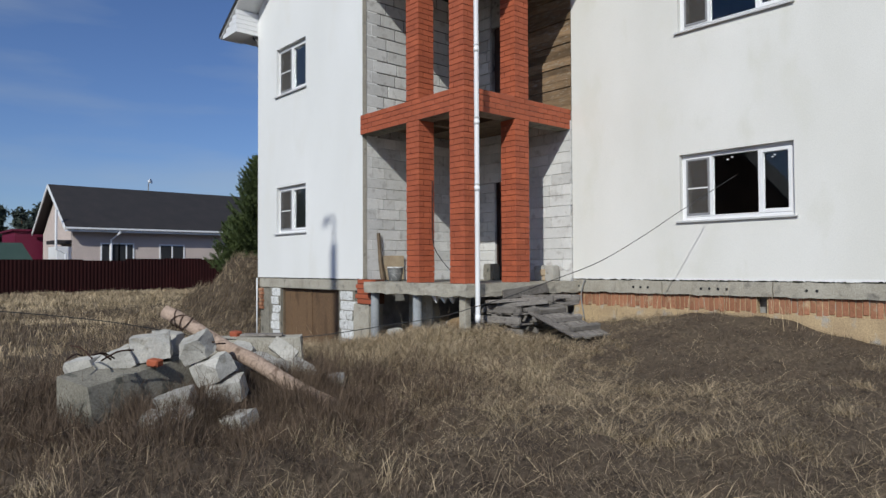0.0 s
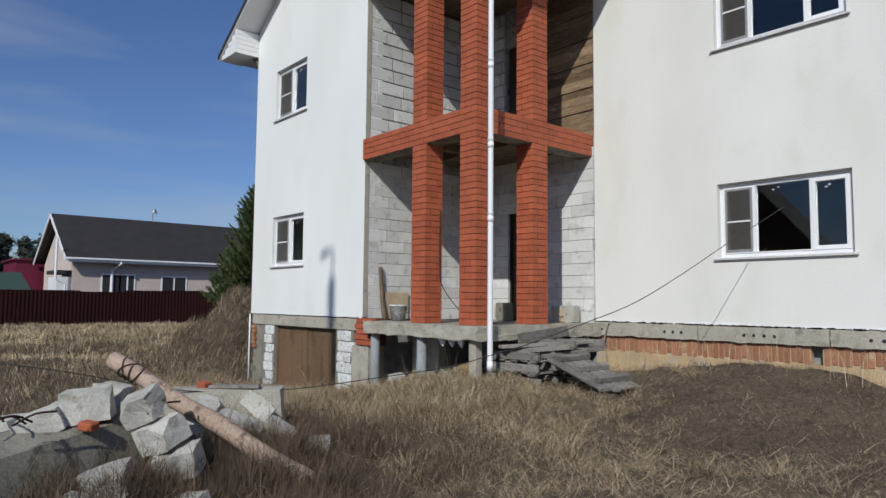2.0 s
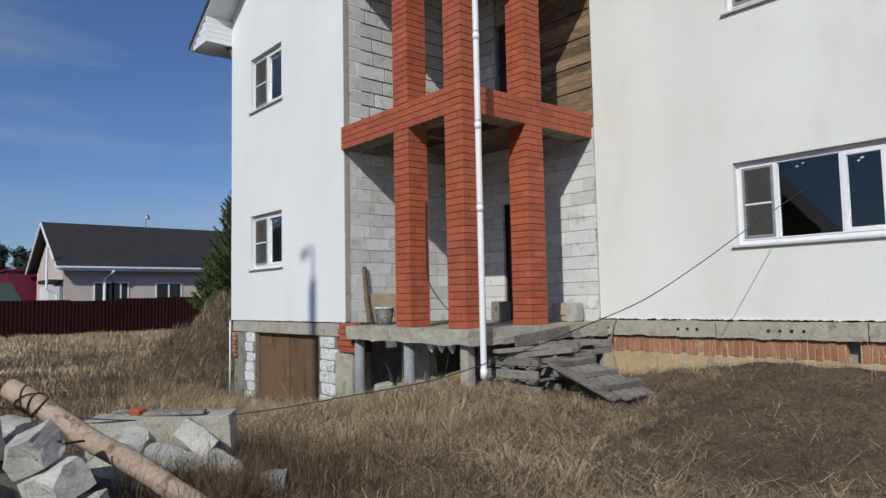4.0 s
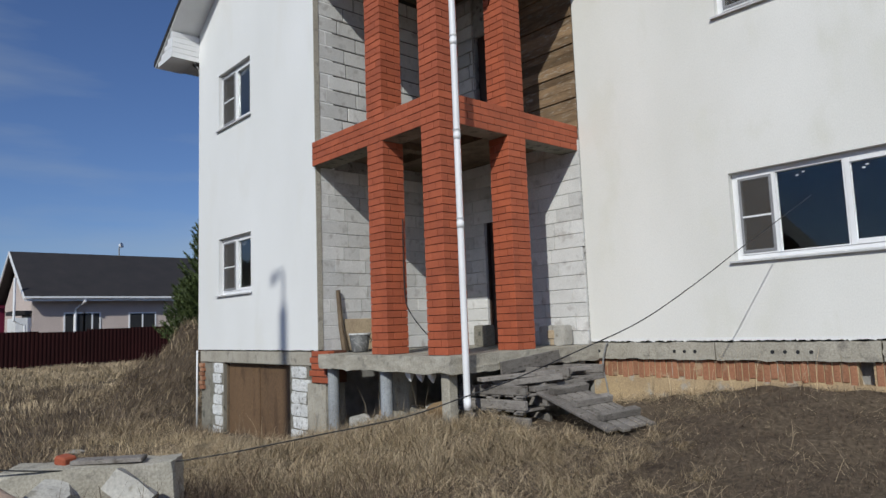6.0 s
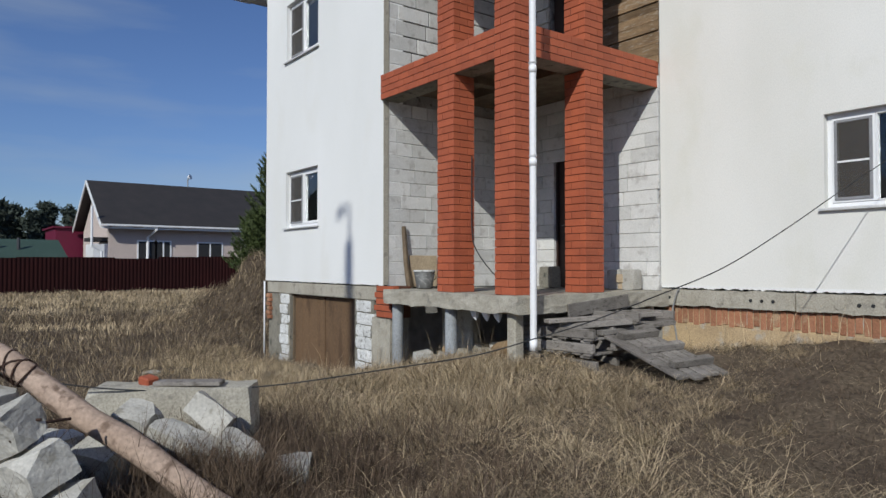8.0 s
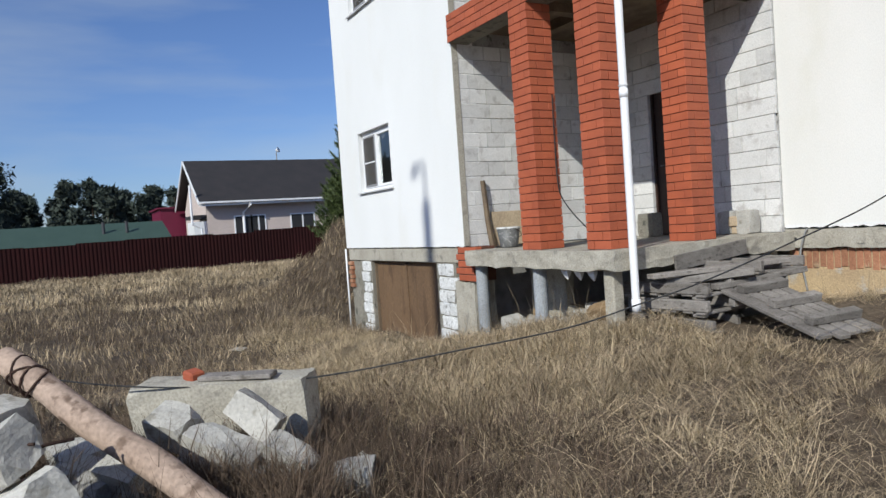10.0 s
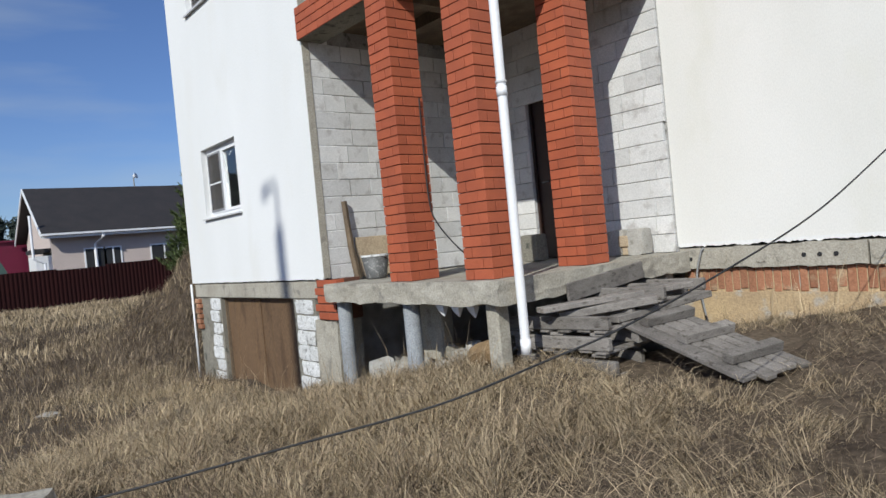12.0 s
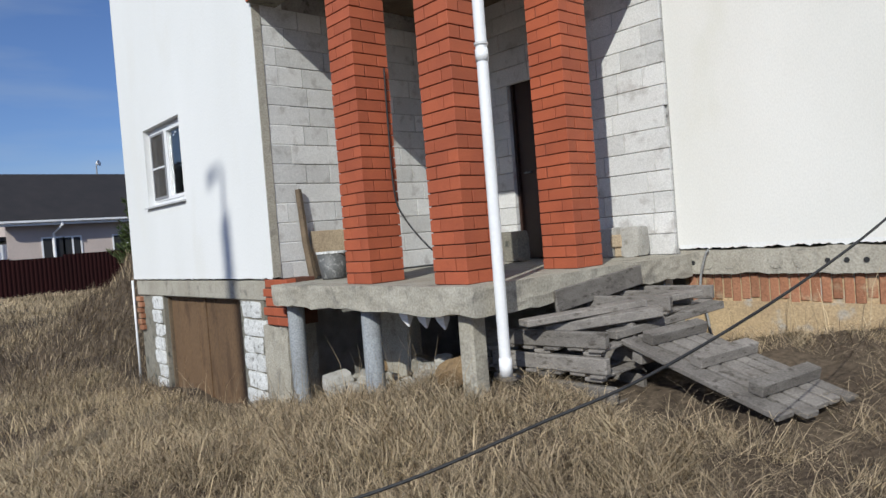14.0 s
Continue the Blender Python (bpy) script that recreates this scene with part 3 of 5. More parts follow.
    bme = mesh_of("brick", soften(boxes((0, 0.074, 0, 0.1, 0, 0.235)), 0.008), "brick_pale")
    x = 3.16
    while x < 13:
        if not 6.60 < x < 6.74:
            ob = part("brick", bme, "", h)
            ob.location = (x, YB + 0.005 + 0.006 * math.sin(x * 31), 0.455 + 0.022 * math.sin(x * 47) + 0.012 * math.sin(x * 19))
            ob.scale.z = (0.697 - ob.location.z) / 0.235
        x += 0.086
    part("mortar_bed", boxes((3.12, 6.60, YB + 0.018, YB + 0.12, 0.43, 0.698), (6.75, 15.0, YB + 0.018, YB + 0.12, 0.43, 0.698)), "ochre", h)
    part("plaster", boxes((3.10, 15.0, YB - 0.008, YB + 0.16, -0.6, 0.445)), "ochre", h, "ochre plastered plinth")
    solo("basement_wall", boxes((-0.02, 15.0, YB + 0.165, YB + 0.4, -0.9, 0.72)), "mortar", "grey basement wall under the house", "wall", "structure")


def rough_pier():
    bm = boxes((-0.34, 0.20, 0.0, 0.34, -0.9, 0.44))
    bmesh.ops.subdivide_edges(bm, edges=list(bm.edges), cuts=14, use_grid_fill=True)
    for v in bm.verts:
        v.co += noise.noise_vector(v.co * 7) * 0.018 + noise.noise_vector(v.co * 22) * 0.008
    return bm


def rough_slab(x0, x1):
    bm = boxes((x0, x1, YB - 0.05, YB + 0.25, 0.705, 0.925))
    bmesh.ops.subdivide_edges(bm, edges=[e for e in bm.edges if abs(e.verts[0].co.x - e.verts[1].co.x) > 0.5], cuts=40)
    for v in bm.verts:
        if v.co.y < YB:
            v.co.z += 0.016 * noise.noise(v.co * 6) + 0.008 * noise.noise(v.co * 23)
            v.co.y += 0.012 * noise.noise(v.co * 9)
    return bm


BR_A = mesh_of("brick", soften(boxes((0, 0.247, 0, 0.108, 0, 0.0895)), 0.003), "brick")
BR_B = mesh_of("brick", soften(boxes((0, 0.108, 0, 0.247, 0, 0.0895)), 0.003), "brick")
C = 0.098
PW = 0.362


def pillar(x, y, z0, courses):
    p = thing("brick_pillar", "square red brick porch pillar with dark recessed joints", "pillar", group="porch pillars")
    part("core", boxes((x + 0.012, x + PW - 0.012, y + 0.012, y + PW - 0.012, z0, z0 + courses * C)), "brick_mortar", p)
    for k in range(courses):
        if k % 2:
            lay = ((BR_A, 0, 0), (BR_B, 0.254, 0), (BR_A, 0.117, 0.254), (BR_B, 0, 0.117))
        else:
            lay = ((BR_A, 0.117, 0), (BR_B, 0.254, 0.117), (BR_A, 0, 0.254), (BR_B, 0, 0))
        for me, dx, dy in lay:
            ob = part("brick", me, "", p)
            ob.location = (x + dx + random.uniform(-1, 1) * 0.002, y + dy + random.uniform(-1, 1) * 0.002, z0 + k * C + 0.004)
    return p


def build_porch():
    s = solo("porch_slab", porch_slab(), "concrete", "thick grey concrete porch slab with a chipped edge", "slab")
    for x, y, z0, n in ((1.50, -0.06, 0.90, 30), (2.695, -0.06, 0.90, 34), (2.695, 1.20, 0.90, 30),
                        (1.50, -0.06, 4.232, 28), (2.695, -0.06, 4.232, 28), (2.695, 1.20, 4.232, 28)):
        pillar(x, y, z0, n)
    for z0, nc in ((3.84, 4), (6.976, 4)):
        b = thing("brick_beam", "red brick faced beam joining the porch pillars", "beam", group="porch beams")
        part("core", boxes((0.0, 2.69, -0.045, 0.28, z0, z0 + nc * C), (2.72, 3.045, 0.30, YB - 0.003, z0, z0 + nc * C)), "concrete_dark", b)
        for k in range(nc):
            x = 0.005 - 0.12 * (k % 2)
            while x < 2.68:
                w = min(0.245, 2.69 - x) - max(0.005 - x, 0)
                if w > 0.03:
                    ob = part("brick", BR_A, "", b)
                    ob.location = (max(x, 0.005), -0.058, z0 + k * C + 0.004)
                    ob.scale.x = w / 0.245
                x += 0.255
            y = 0.31 - 0.12 * (k % 2)
            while y < YB:
                w = min(0.245, YB - 0.004 - y) - max(0.305 - y, 0)
                if w > 0.03:
                    ob = part("brick", BR_B, "", b)
                    ob.location = (2.949, max(y, 0.305), z0 + k * C + 0.004)
                    ob.scale.y = w / 0.245
                y += 0.255
    solo("balcony_slab", boxes((0.004, 2.71, 0.285, YB - 0.004, 4.02, 4.20), (0.004, 2.71, 1.15, 1.30, 3.88, 4.016), (1.35, 1.5, 0.285, 1.146, 3.90, 4.016)), "wood_old", "dark boarded balcony deck with cross beams above the porch", "slab")
    solo("porch_ceiling", boxes((0.004, 2.71, 0.285, YB - 0.004, 7.20, 7.34)), "wood_old", "dark boarded ceiling above the balcony", "ceiling", "structure")
    solo("wall_under_porch", soften(boxes((0.55, 1.30, 0.72, 0.9, -0.9, 0.66)), 0.02), "concrete", "grey plastered stub wall in the hollow under the porch", "wall", "structure")
    # posts under the slab
    for x, y in ((0.42, 0.0), (1.76, -0.02)):
        solo("round_post", tube([(x, y, gz(x, y) - 0.2), (x, y, gz(x, y) - 0.19), (x, y, 0.69), (x, y, 0.70)], 0.085, 20), "pipe_grey", "grey round cement pipe post under the porch", "post", group="porch posts", smooth=True)
    for x, y in ((3.0, 0.0), (3.08, 2.45)):
        solo("square_post", soften(boxes((x - 0.075, x + 0.075, y - 0.075, y + 0.075, gz(x, y) - 0.2, 0.695)), 0.015), "concrete", "square concrete post under the porch slab", "post", group="porch posts")


def porch_slab():
    bm = boxes((0.30, 3.24, -0.18, YB - 0.055, 0.69, 0.90))
    bmesh.ops.subdivide_edges(bm, edges=list(bm.edges), cuts=30, use_grid_fill=True)
    for v in bm.verts:
        n = noise.noise(v.co * 4) * 0.022 + noise.noise(v.co * 15) * 0.010
        if v.co.z > 0.89:
            v.co.z += n * 0.15
        elif v.co.z < 0.70:
            v.co.z += n * 1.3
        if v.co.y < -0.17:
            v.co.y += n
        if v.co.x > 3.23:
            v.co.x -= abs(n)
    return bm


def block_wall(parent, place, u0, u1, z0, z1, h, holes, material="block", length=0.6, seed=1, gap=0.009):
    """Separate blocks along u in courses; place(u, z) gives the pose of a block's lower corner."""
    rnd = random.Random(seed)
    me = mesh_of("block", soften(boxes((0, 1, 0, 0.05, 0, h - gap)), 0.006), material)
    k, z = 0, z0
    while z < z1 - 0.03:
        u = u0 - rnd.uniform(0.05, 0.5)
        while u < u1:
            L = length if rnd.random() > 0.16 else length * 0.5
            a, b = max(u, u0), min(u + L, u1)
            spans = [(a, b)]
            for h0, h1, g0, g1 in holes:
                if z + h * 0.5 > g0 and z + h * 0.5 < g1:
                    spans = [q for s0, s1 in spans for q in ((s0, min(s1, h0)), (max(s0, h1), s1)) if q[1] - q[0] > 0.04]
            for s0, s1 in spans:
                if s1 - s0 > 0.03:
                    ob = part("block", me, "", parent)
                    ob.matrix_world = place(s0 + gap / 2, z, rnd.uniform(-0.003, 0.003)) @ Matrix.Diagonal((s1 - s0 - gap, 1, min(1.0, (z1 - z) / h), 1))
            u += L
        z += h
        k += 1


def build_recess():
    w = thing("wall_recess_side", "unplastered pale aerated block side wall of the porch", "wall", "structure")
    part("backing", boxes((-0.30, -0.012, 0.362, YB + 0.3, 0.72, 4.1), (-0.12, -0.012, 0.02, 0.362, 0.96, 4.1)), "block_joint", w)
    # Upper backing carries the shade of the open joints as its colour.
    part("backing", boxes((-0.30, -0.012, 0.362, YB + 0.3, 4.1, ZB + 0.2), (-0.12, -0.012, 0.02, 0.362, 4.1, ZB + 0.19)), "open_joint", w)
    part("render_edge", boxes((0.0, 0.014, -0.002, 0.09, ZF, ZB)), "concrete", w, "grey corner strip of plaster")

    def side(u, z, d):
        return Matrix.Translation((-0.045 + d, u, z)) @ Matrix(((0, -1, 0, 0.05), (1, 0, 0, 0), (0, 0, 1, 0), (0, 0, 0, 1)))
    block_wall(w, side, 0.09, YB, 0.90, 3.84, 0.21, (), seed=4, gap=0.006)
    block_wall(w, side, 0.09, YB, 4.21, 7.15, 0.245, (), seed=5, gap=0.02)
    b = thing("wall_recess_back", "unplastered pale aerated block back wall with a doorway", "wall", "structure")
    part("backing", boxes((-0.012, 1.0, YB + 0.012, YB + 0.38, 0.72, 4.1), (1.92, XC, YB + 0.012, YB + 0.38, 0.72, 4.1), (1.0, 1.92, YB + 0.012, YB + 0.38, 3.06, 4.1),
                          (-0.012, 0.9, YB + 0.012, YB + 0.38, 4.1, ZB + 0.2), (1.75, XC, YB + 0.012, YB + 0.38, 4.1, ZB + 0.2), (0.9, 1.75, YB + 0.012, YB + 0.38, 6.4, ZB + 0.2)), "block_joint", b)

    def back(u, z, d):
        return Matrix.Translation((u, YB - 0.038 + d, z))
    block_wall(b, back, 0.0, XC - 0.01, 0.90, 4.02, 0.21, ((1.0, 1.92, 0.8, 3.06),), seed=7, gap=0.005)
    block_wall(b, back, 0.0, 0.9, 4.21, 7.15, 0.245, (), seed=8, gap=0.02)
    # boarded upper back wall
    z, k = 4.21, 0
    while z < 7.1:
        hh = random.choice((0.12, 0.15, 0.18))
        part("board", soften(boxes((1.76, XC - 0.012, YB - 0.03 + 0.012 * (k % 3), YB + 0.008, z, z + hh - 0.006)), 0.004), "wood_board", b, "weathered timber board")
        z += hh
        k += 1
    d = thing("door_1", "dark brown metal entrance door, shut", "door", "structure")
    part("leaf", soften(boxes((1.03, 1.90, YB + 0.06, YB + 0.11, 0.90, 3.04)), 0.006), "door", d)
    part("frame", boxes((1.0, 1.03, YB + 0.02, YB + 0.12, 0.9, 3.06), (1.03, 1.92, YB + 0.02, YB + 0.12, 3.04, 3.06), (1.90, 1.92, YB + 0.02, YB + 0.12, 0.9, 3.04)), "door", d)
    part("handle", soften(boxes((1.10, 1.22, YB + 0.03, YB + 0.05, 1.92, 1.94), (1.10, 1.12, YB + 0.045, YB + 0.062, 1.92, 1.94)), 0.003), "zinc", d, "metal lever handle")
    d = thing("door_2", "dark balcony doorway with a pale frame post", "door", "structure")
    part("leaf", boxes((0.92, 1.70, YB + 0.08, YB + 0.12, 4.21, 6.4)), "door", d)
    part("frame", boxes((1.70, 1.75, YB - 0.03, YB + 0.12, 4.21, 6.4)), "pvc", d, "pale frame post")


build_foundation()
build_porch()
build_recess()


# ---- things on and by the porch ----
def build_pipe():
    d = thing("drain_pipe", "tall white plastic drain pipe at the porch corner", "drain pipe")
    x, y = 3.36, -0.05
    zs = (0.36, 2.46, 3.55, 4.75, 6.2, 7.2)
    for a, b in zip(zs, zs[1:]):
        part("pipe", tube([(x, y, a), (x, y, a + 0.004), (x, y, b - 0.004), (x, y, b)], 0.040, 16), "pvc_pipe", d, smooth=True)
    for z in zs[1:-1]:
        part("collar", tube([(x, y, z - 0.04), (x, y, z + 0.04)], 0.045, 16), "pvc_pipe", d, smooth=True)
        part("clamp", tube([(x, y, z + 0.07), (x, y, z + 0.085)], 0.049, 16), "sill", d, "thin metal clamp")
    part("outlet", tube([(x, y, 0.28), (x + 0.005, y - 0.005, 0.40)], 0.045, 16), "pvc_pipe", d, smooth=True)


def build_porch_clutter():
    k = tube([(0.10, 0.42, 0.905), (0.07, 0.38, 1.3), (0.05, 0.35, 1.88)], 0.035, 6, radii=(0.045, 0.04, 0.036))
    solo("leaning_plank", k, "wood_old", "dark rough wooden stake leaning on the block wall", "plank")
    solo("beige_board", soften(boxes((0.03, 0.045, 0.46, 1.0, 0.92, 1.42), m=pose(0.012, 0, 0, 0, 0, 0)), 0.003), "ply", "beige board standing against the block wall", "board")
    b = thing("bucket", "dented grey metal bucket with white lime on the rim", "bucket", at=Matrix.Translation((0.52, 0.42, 0.905)))
    part("body", tube([(0, 0, 0), (0, 0, 0.02), (0, 0, 0.27)], 0.13, 20, radii=(0.12, 0.125, 0.165)), "zinc", b, smooth=True)
    part("rim", tube([(0, 0, 0.262), (0, 0, 0.285)], 0.17, 20), "white_block", b, "lime-white rim")
    part("handle", tube(smooth_line([(0.165, 0, 0.26), (0.15, 0.10, 0.2), (0, 0.19, 0.14), (-0.15, 0.10, 0.2), (-0.165, 0, 0.26)], 4), 0.005, 6), "rust_wire", b, "wire handle")
    for x, y, s, hgt, m, lab in ((1.32, 2.32, 0.3, 0.34, "concrete_dark", "grey concrete block standing by the door"), (2.42, 2.60, 0.2, 0.30, "chunk", "white aerated block offcut on the porch slab"), (2.72, 2.58, 0.22, 0.30, "chunk", "white aerated block offcut on the porch slab")):
        ob = solo("loose_block", rough_block(s, 0.2, hgt, s * 40, 0.012), m, lab, "block")
        ob.location = (x, y, 0.903)
    ob = solo("beige_block", soften(boxes((2.53, 2.62, 2.5, 2.66, 0.905, 1.0), (2.50, 2.64, 2.48, 2.66, 1.002, 1.13)), 0.01), "ply", "small beige offcuts stacked on the porch slab", "block")
    pts = [(1.885, 0.24, 2.75), (1.88, 0.24, 2.3), (1.89, 0.24, 1.7), (1.95, 0.28, 1.45), (2.15, 0.4, 1.15), (2.45, 0.5, 0.93), (2.6, 0.55, 0.91)]
    solo("hanging_cable", tube(smooth_line(pts, 6), 0.008, 6), "wire", "black cable hanging down the brick pillar", "cable", smooth=True)
    pts = [(3.42, YB - 0.07, 0.93), (3.40, YB - 0.10, 0.88), (3.34, YB - 0.11, 0.62), (3.37, YB - 0.09, 0.35), (3.40, YB - 0.08, 0.12)]
    solo("wall_cable", tube(smooth_line(pts, 5), 0.012, 6), "cable_grey", "grey cable hanging from the slab edge", "cable", smooth=True)
    pts = [(6.27, YB + 0.07, 2.62), (6.0, 1.62, 2.0), (5.83, 0.9, 1.62), (5.72, 0.0, 1.25), (5.64, -0.9, 1.01), (5.46, -1.55, 0.81), (5.27, -1.9, 0.70), (5.04, -2.3, 0.58), (4.72, -2.86, 0.49), (4.3, -3.6, 0.385), (3.95, -4.2, 0.36), (3.7, -4.8, 0.42), (3.3, -5.9, 0.66), (2.2, -8.4, 1.0), (-1.5, -15.0, 2.0)]
    solo("long_cable", tube(smooth_line(pts, 10), 0.0052, 6), "wire", "black cable slung from the window across the yard", "cable", smooth=True)
    for k in range(3):
        x = 2.25 + 0.22 * k
        r = tube([(x, -0.02, 0.70), (x + 0.03, -0.03, 0.62), (x + 0.05, -0.03, 0.56)], 0.03, 5, radii=(0.07, 0.05, 0.008))
        solo("torn_film", r, "pvc", "torn white film hanging under the slab", "film")
    # debris in the hollow under the slab
    rnd = random.Random(11)
    for k in range(34):
        x, y = rnd.uniform(0.65, 2.7), rnd.uniform(0.12, 1.1)
        s = rnd.uniform(0.12, 0.28)
        ob = solo("rubble_piece", rough_block(s, s * 0.8, s * 0.6, k + 20, 0.02, 2), rnd.choice(("chunk", "chunk", "clay", "concrete_dark")), "broken masonry piece lying under the porch", "rubble", group="rubble under the porch")
        ob.location = (x, y, gz(x, y) - 0.02 + 0.05 * (k % 3))
        ob.rotation_euler = (rnd.uniform(-0.4, 0.4), rnd.uniform(-0.4, 0.4), rnd.uniform(0, 3))


def pallet(L=1.15, W=0.8, boards=6, h=0.13):
    """Lies on z = 0 along x: runners below, boards across."""
    p = thing("pallet", "weathered grey wooden pallet stacked by the porch", "pallet", group="old pallets")
    for k, y in enumerate((0, W / 2 - 0.03, W - 0.06)):
        o = 0.02 * math.sin(k * 3 + 1)
        part("runner", soften(boxes((o, L + o, y, y + 0.06, 0.052, h)), 0.008), "wood_grey", p)
        for q in (0.03, L / 2 - 0.06, L - 0.17):
            part("spacer", soften(boxes((q, q + 0.14, y + 0.005, y + 0.075, 0.0, 0.028)), 0.005), "wood_grey", p)
    for k in range(boards):
        x = (L - 0.11) * k / (boards - 1)
        part("board", soften(boxes((x, x + 0.11 + 0.02 * math.sin(k * 5), -0.01 + 0.02 * math.sin(k * 2), W, 0.03, 0.05)), 0.004), "wood_grey", p)
    return p


def build_pallets():
    p = pallet(1.05, 0.95, 6, 0.165)
    p.matrix_world = pose(2.86, 0.30, 0.02, 1, 1, 4)
    for x, y, z, a in ((2.82, 0.34, 0.188, 1), (2.80, 0.31, 0.355, 5)):
        copy_thing(p, pose(x, y, z, 0.5, -0.5, a))
    copy_thing(p, pose(2.86, 1.0, 0.525, -1, 0, 8))
    ramp = thing("pallet_ramp", "weathered grey pallet leaning down as a ramp onto the grass", "pallet", group="old pallets")
    A, Cn, B = Vector((5.02, 0.38, 0.09)), Vector((3.80, 0.66, 0.41)), Vector((5.06, 1.04, 0.15))
    ex = (A - Cn).normalized()
    ey = (B - A).normalized()
    ez = ex.cross(ey).normalized()
    ey = ez.cross(ex)
    ramp.matrix_world = Matrix(((ex.x, ey.x, ez.x, Cn.x), (ex.y, ey.y, ez.y, Cn.y), (ex.z, ey.z, ez.z, Cn.z), (0, 0, 0, 1)))
    L = 1.27
    for y0, y1 in ((0.0, 0.14), (0.165, 0.27), (0.30, 0.42), (0.44, 0.53), (0.55, 0.64)):
        part("board", soften(boxes((0.0 + 0.04 * math.sin(y0 * 20), L - 0.03 * math.cos(y0 * 17), y0, y1, 0, 0.035)), 0.005), "wood_grey", ramp)
    for x0 in (0.10, 0.52, 0.96):
        part("cross_bar", soften(boxes((x0, x0 + 0.10, 0.10, 0.64, 0.037, 0.115)), 0.006), "wood_grey", ramp)
    for x0 in (0.1,):
        part("runner", soften(boxes((x0, x0 + 0.09, 0.02, 0.68, -0.09, -0.003)), 0.006), "wood_grey", ramp)
    for (a, b, w, t, lab) in (((3.32, 0.20, 0.60), (3.86, 1.66, 0.66), 0.14, 0.05, "long"), ((3.30, 0.45, 0.52), (3.9, 1.05, 0.60), 0.16, 0.07, "short"), ((3.28, 0.62, 0.70), (3.30, 1.75, 0.80), 0.03, 0.17, "upright"), ((3.7, 0.7, 0.46), (3.98, 1.75, 0.56), 0.12, 0.06, "")):
        a, b = Vector(a), Vector(b)
        d = b - a
        q = d.to_track_quat("X", "Z").to_matrix().to_4x4()
        ob = solo("loose_board", soften(boxes((0, d.length, -w / 2, w / 2, -t / 2, t / 2)), 0.006), "wood_grey", "weathered grey loose board on the pallet stack", "board", group="loose boards")
        ob.matrix_world = Matrix.Translation(a) @ q


# ---- rubble heap in the yard ----
def build_rubble():
    a, b = Vector((5.12, -6.19, 0)), Vector((4.80, -5.22, 0))
    d = b - a
    ang = math.degrees(math.atan2(d.y, d.x))
    bm = bmesh.new()
    L, prof = d.length, [(-0.02, -0.25), (-0.02, 0.0), (0.05, 0.36), (0.50, 0.42), (0.54, -0.25)]
    n = 14
    rings = []
    for i in range(n + 1):
        u = L * i / n
        rings.append([bm.verts.new((u + 0.16 * (0.4 - z) * (1 if i == 0 else 0) * -0.6, v + 0.012 * noise.noise(Vector((u * 4, v, z))), z + 0.012 * noise.noise(Vector((u * 5, v * 3, 4))))) for v, z in prof])
    for r0, r1 in zip(rings, rings[1:]):
        for k in range(5):
            bm.faces.new((r0[k], r1[k], r1[(k + 1) % 5], r0[(k + 1) % 5]))
    bm.faces.new(rings[0])
    bm.faces.new(rings[-1])
    ob = solo("concrete_kerb_block", bm, "concrete_dark", "large grey concrete block half sunk in weeds", "concrete block")
    ob.matrix_world = pose(a.x, a.y, -0.16, 0, -8, ang)
    # low broken wall piece
    ob = solo("broken_slab", rough_block(1.15, 0.36, 0.62, 9, 0.02, 6), "concrete", "broken grey concrete slab lying behind the post", "concrete slab")
    ob.matrix_world = pose(3.80, -4.17, -0.235, 0, 0, 57)
    ob = solo("grey_plank", soften(boxes((-0.24, 0.24, -0.07, 0.07, 0, 0.03)), 0.004), "wood_grey", "short grey plank lying on the broken slab", "plank")
    ob.matrix_world = pose(3.92, -4.11, 0.389, 0, 0, 55)
    for x, y, z, rz in ((3.74, -4.35, 0.385, 20), (4.93, -5.66, 0.30, 35)):
        ob = solo("red_brick", soften(boxes((-0.06, 0.06, -0.05, 0.05, 0, 0.065)), 0.012), "brick", "broken red brick lying on the rubble", "brick")
        ob.matrix_world = pose(x, y, z, 4, 6, rz)
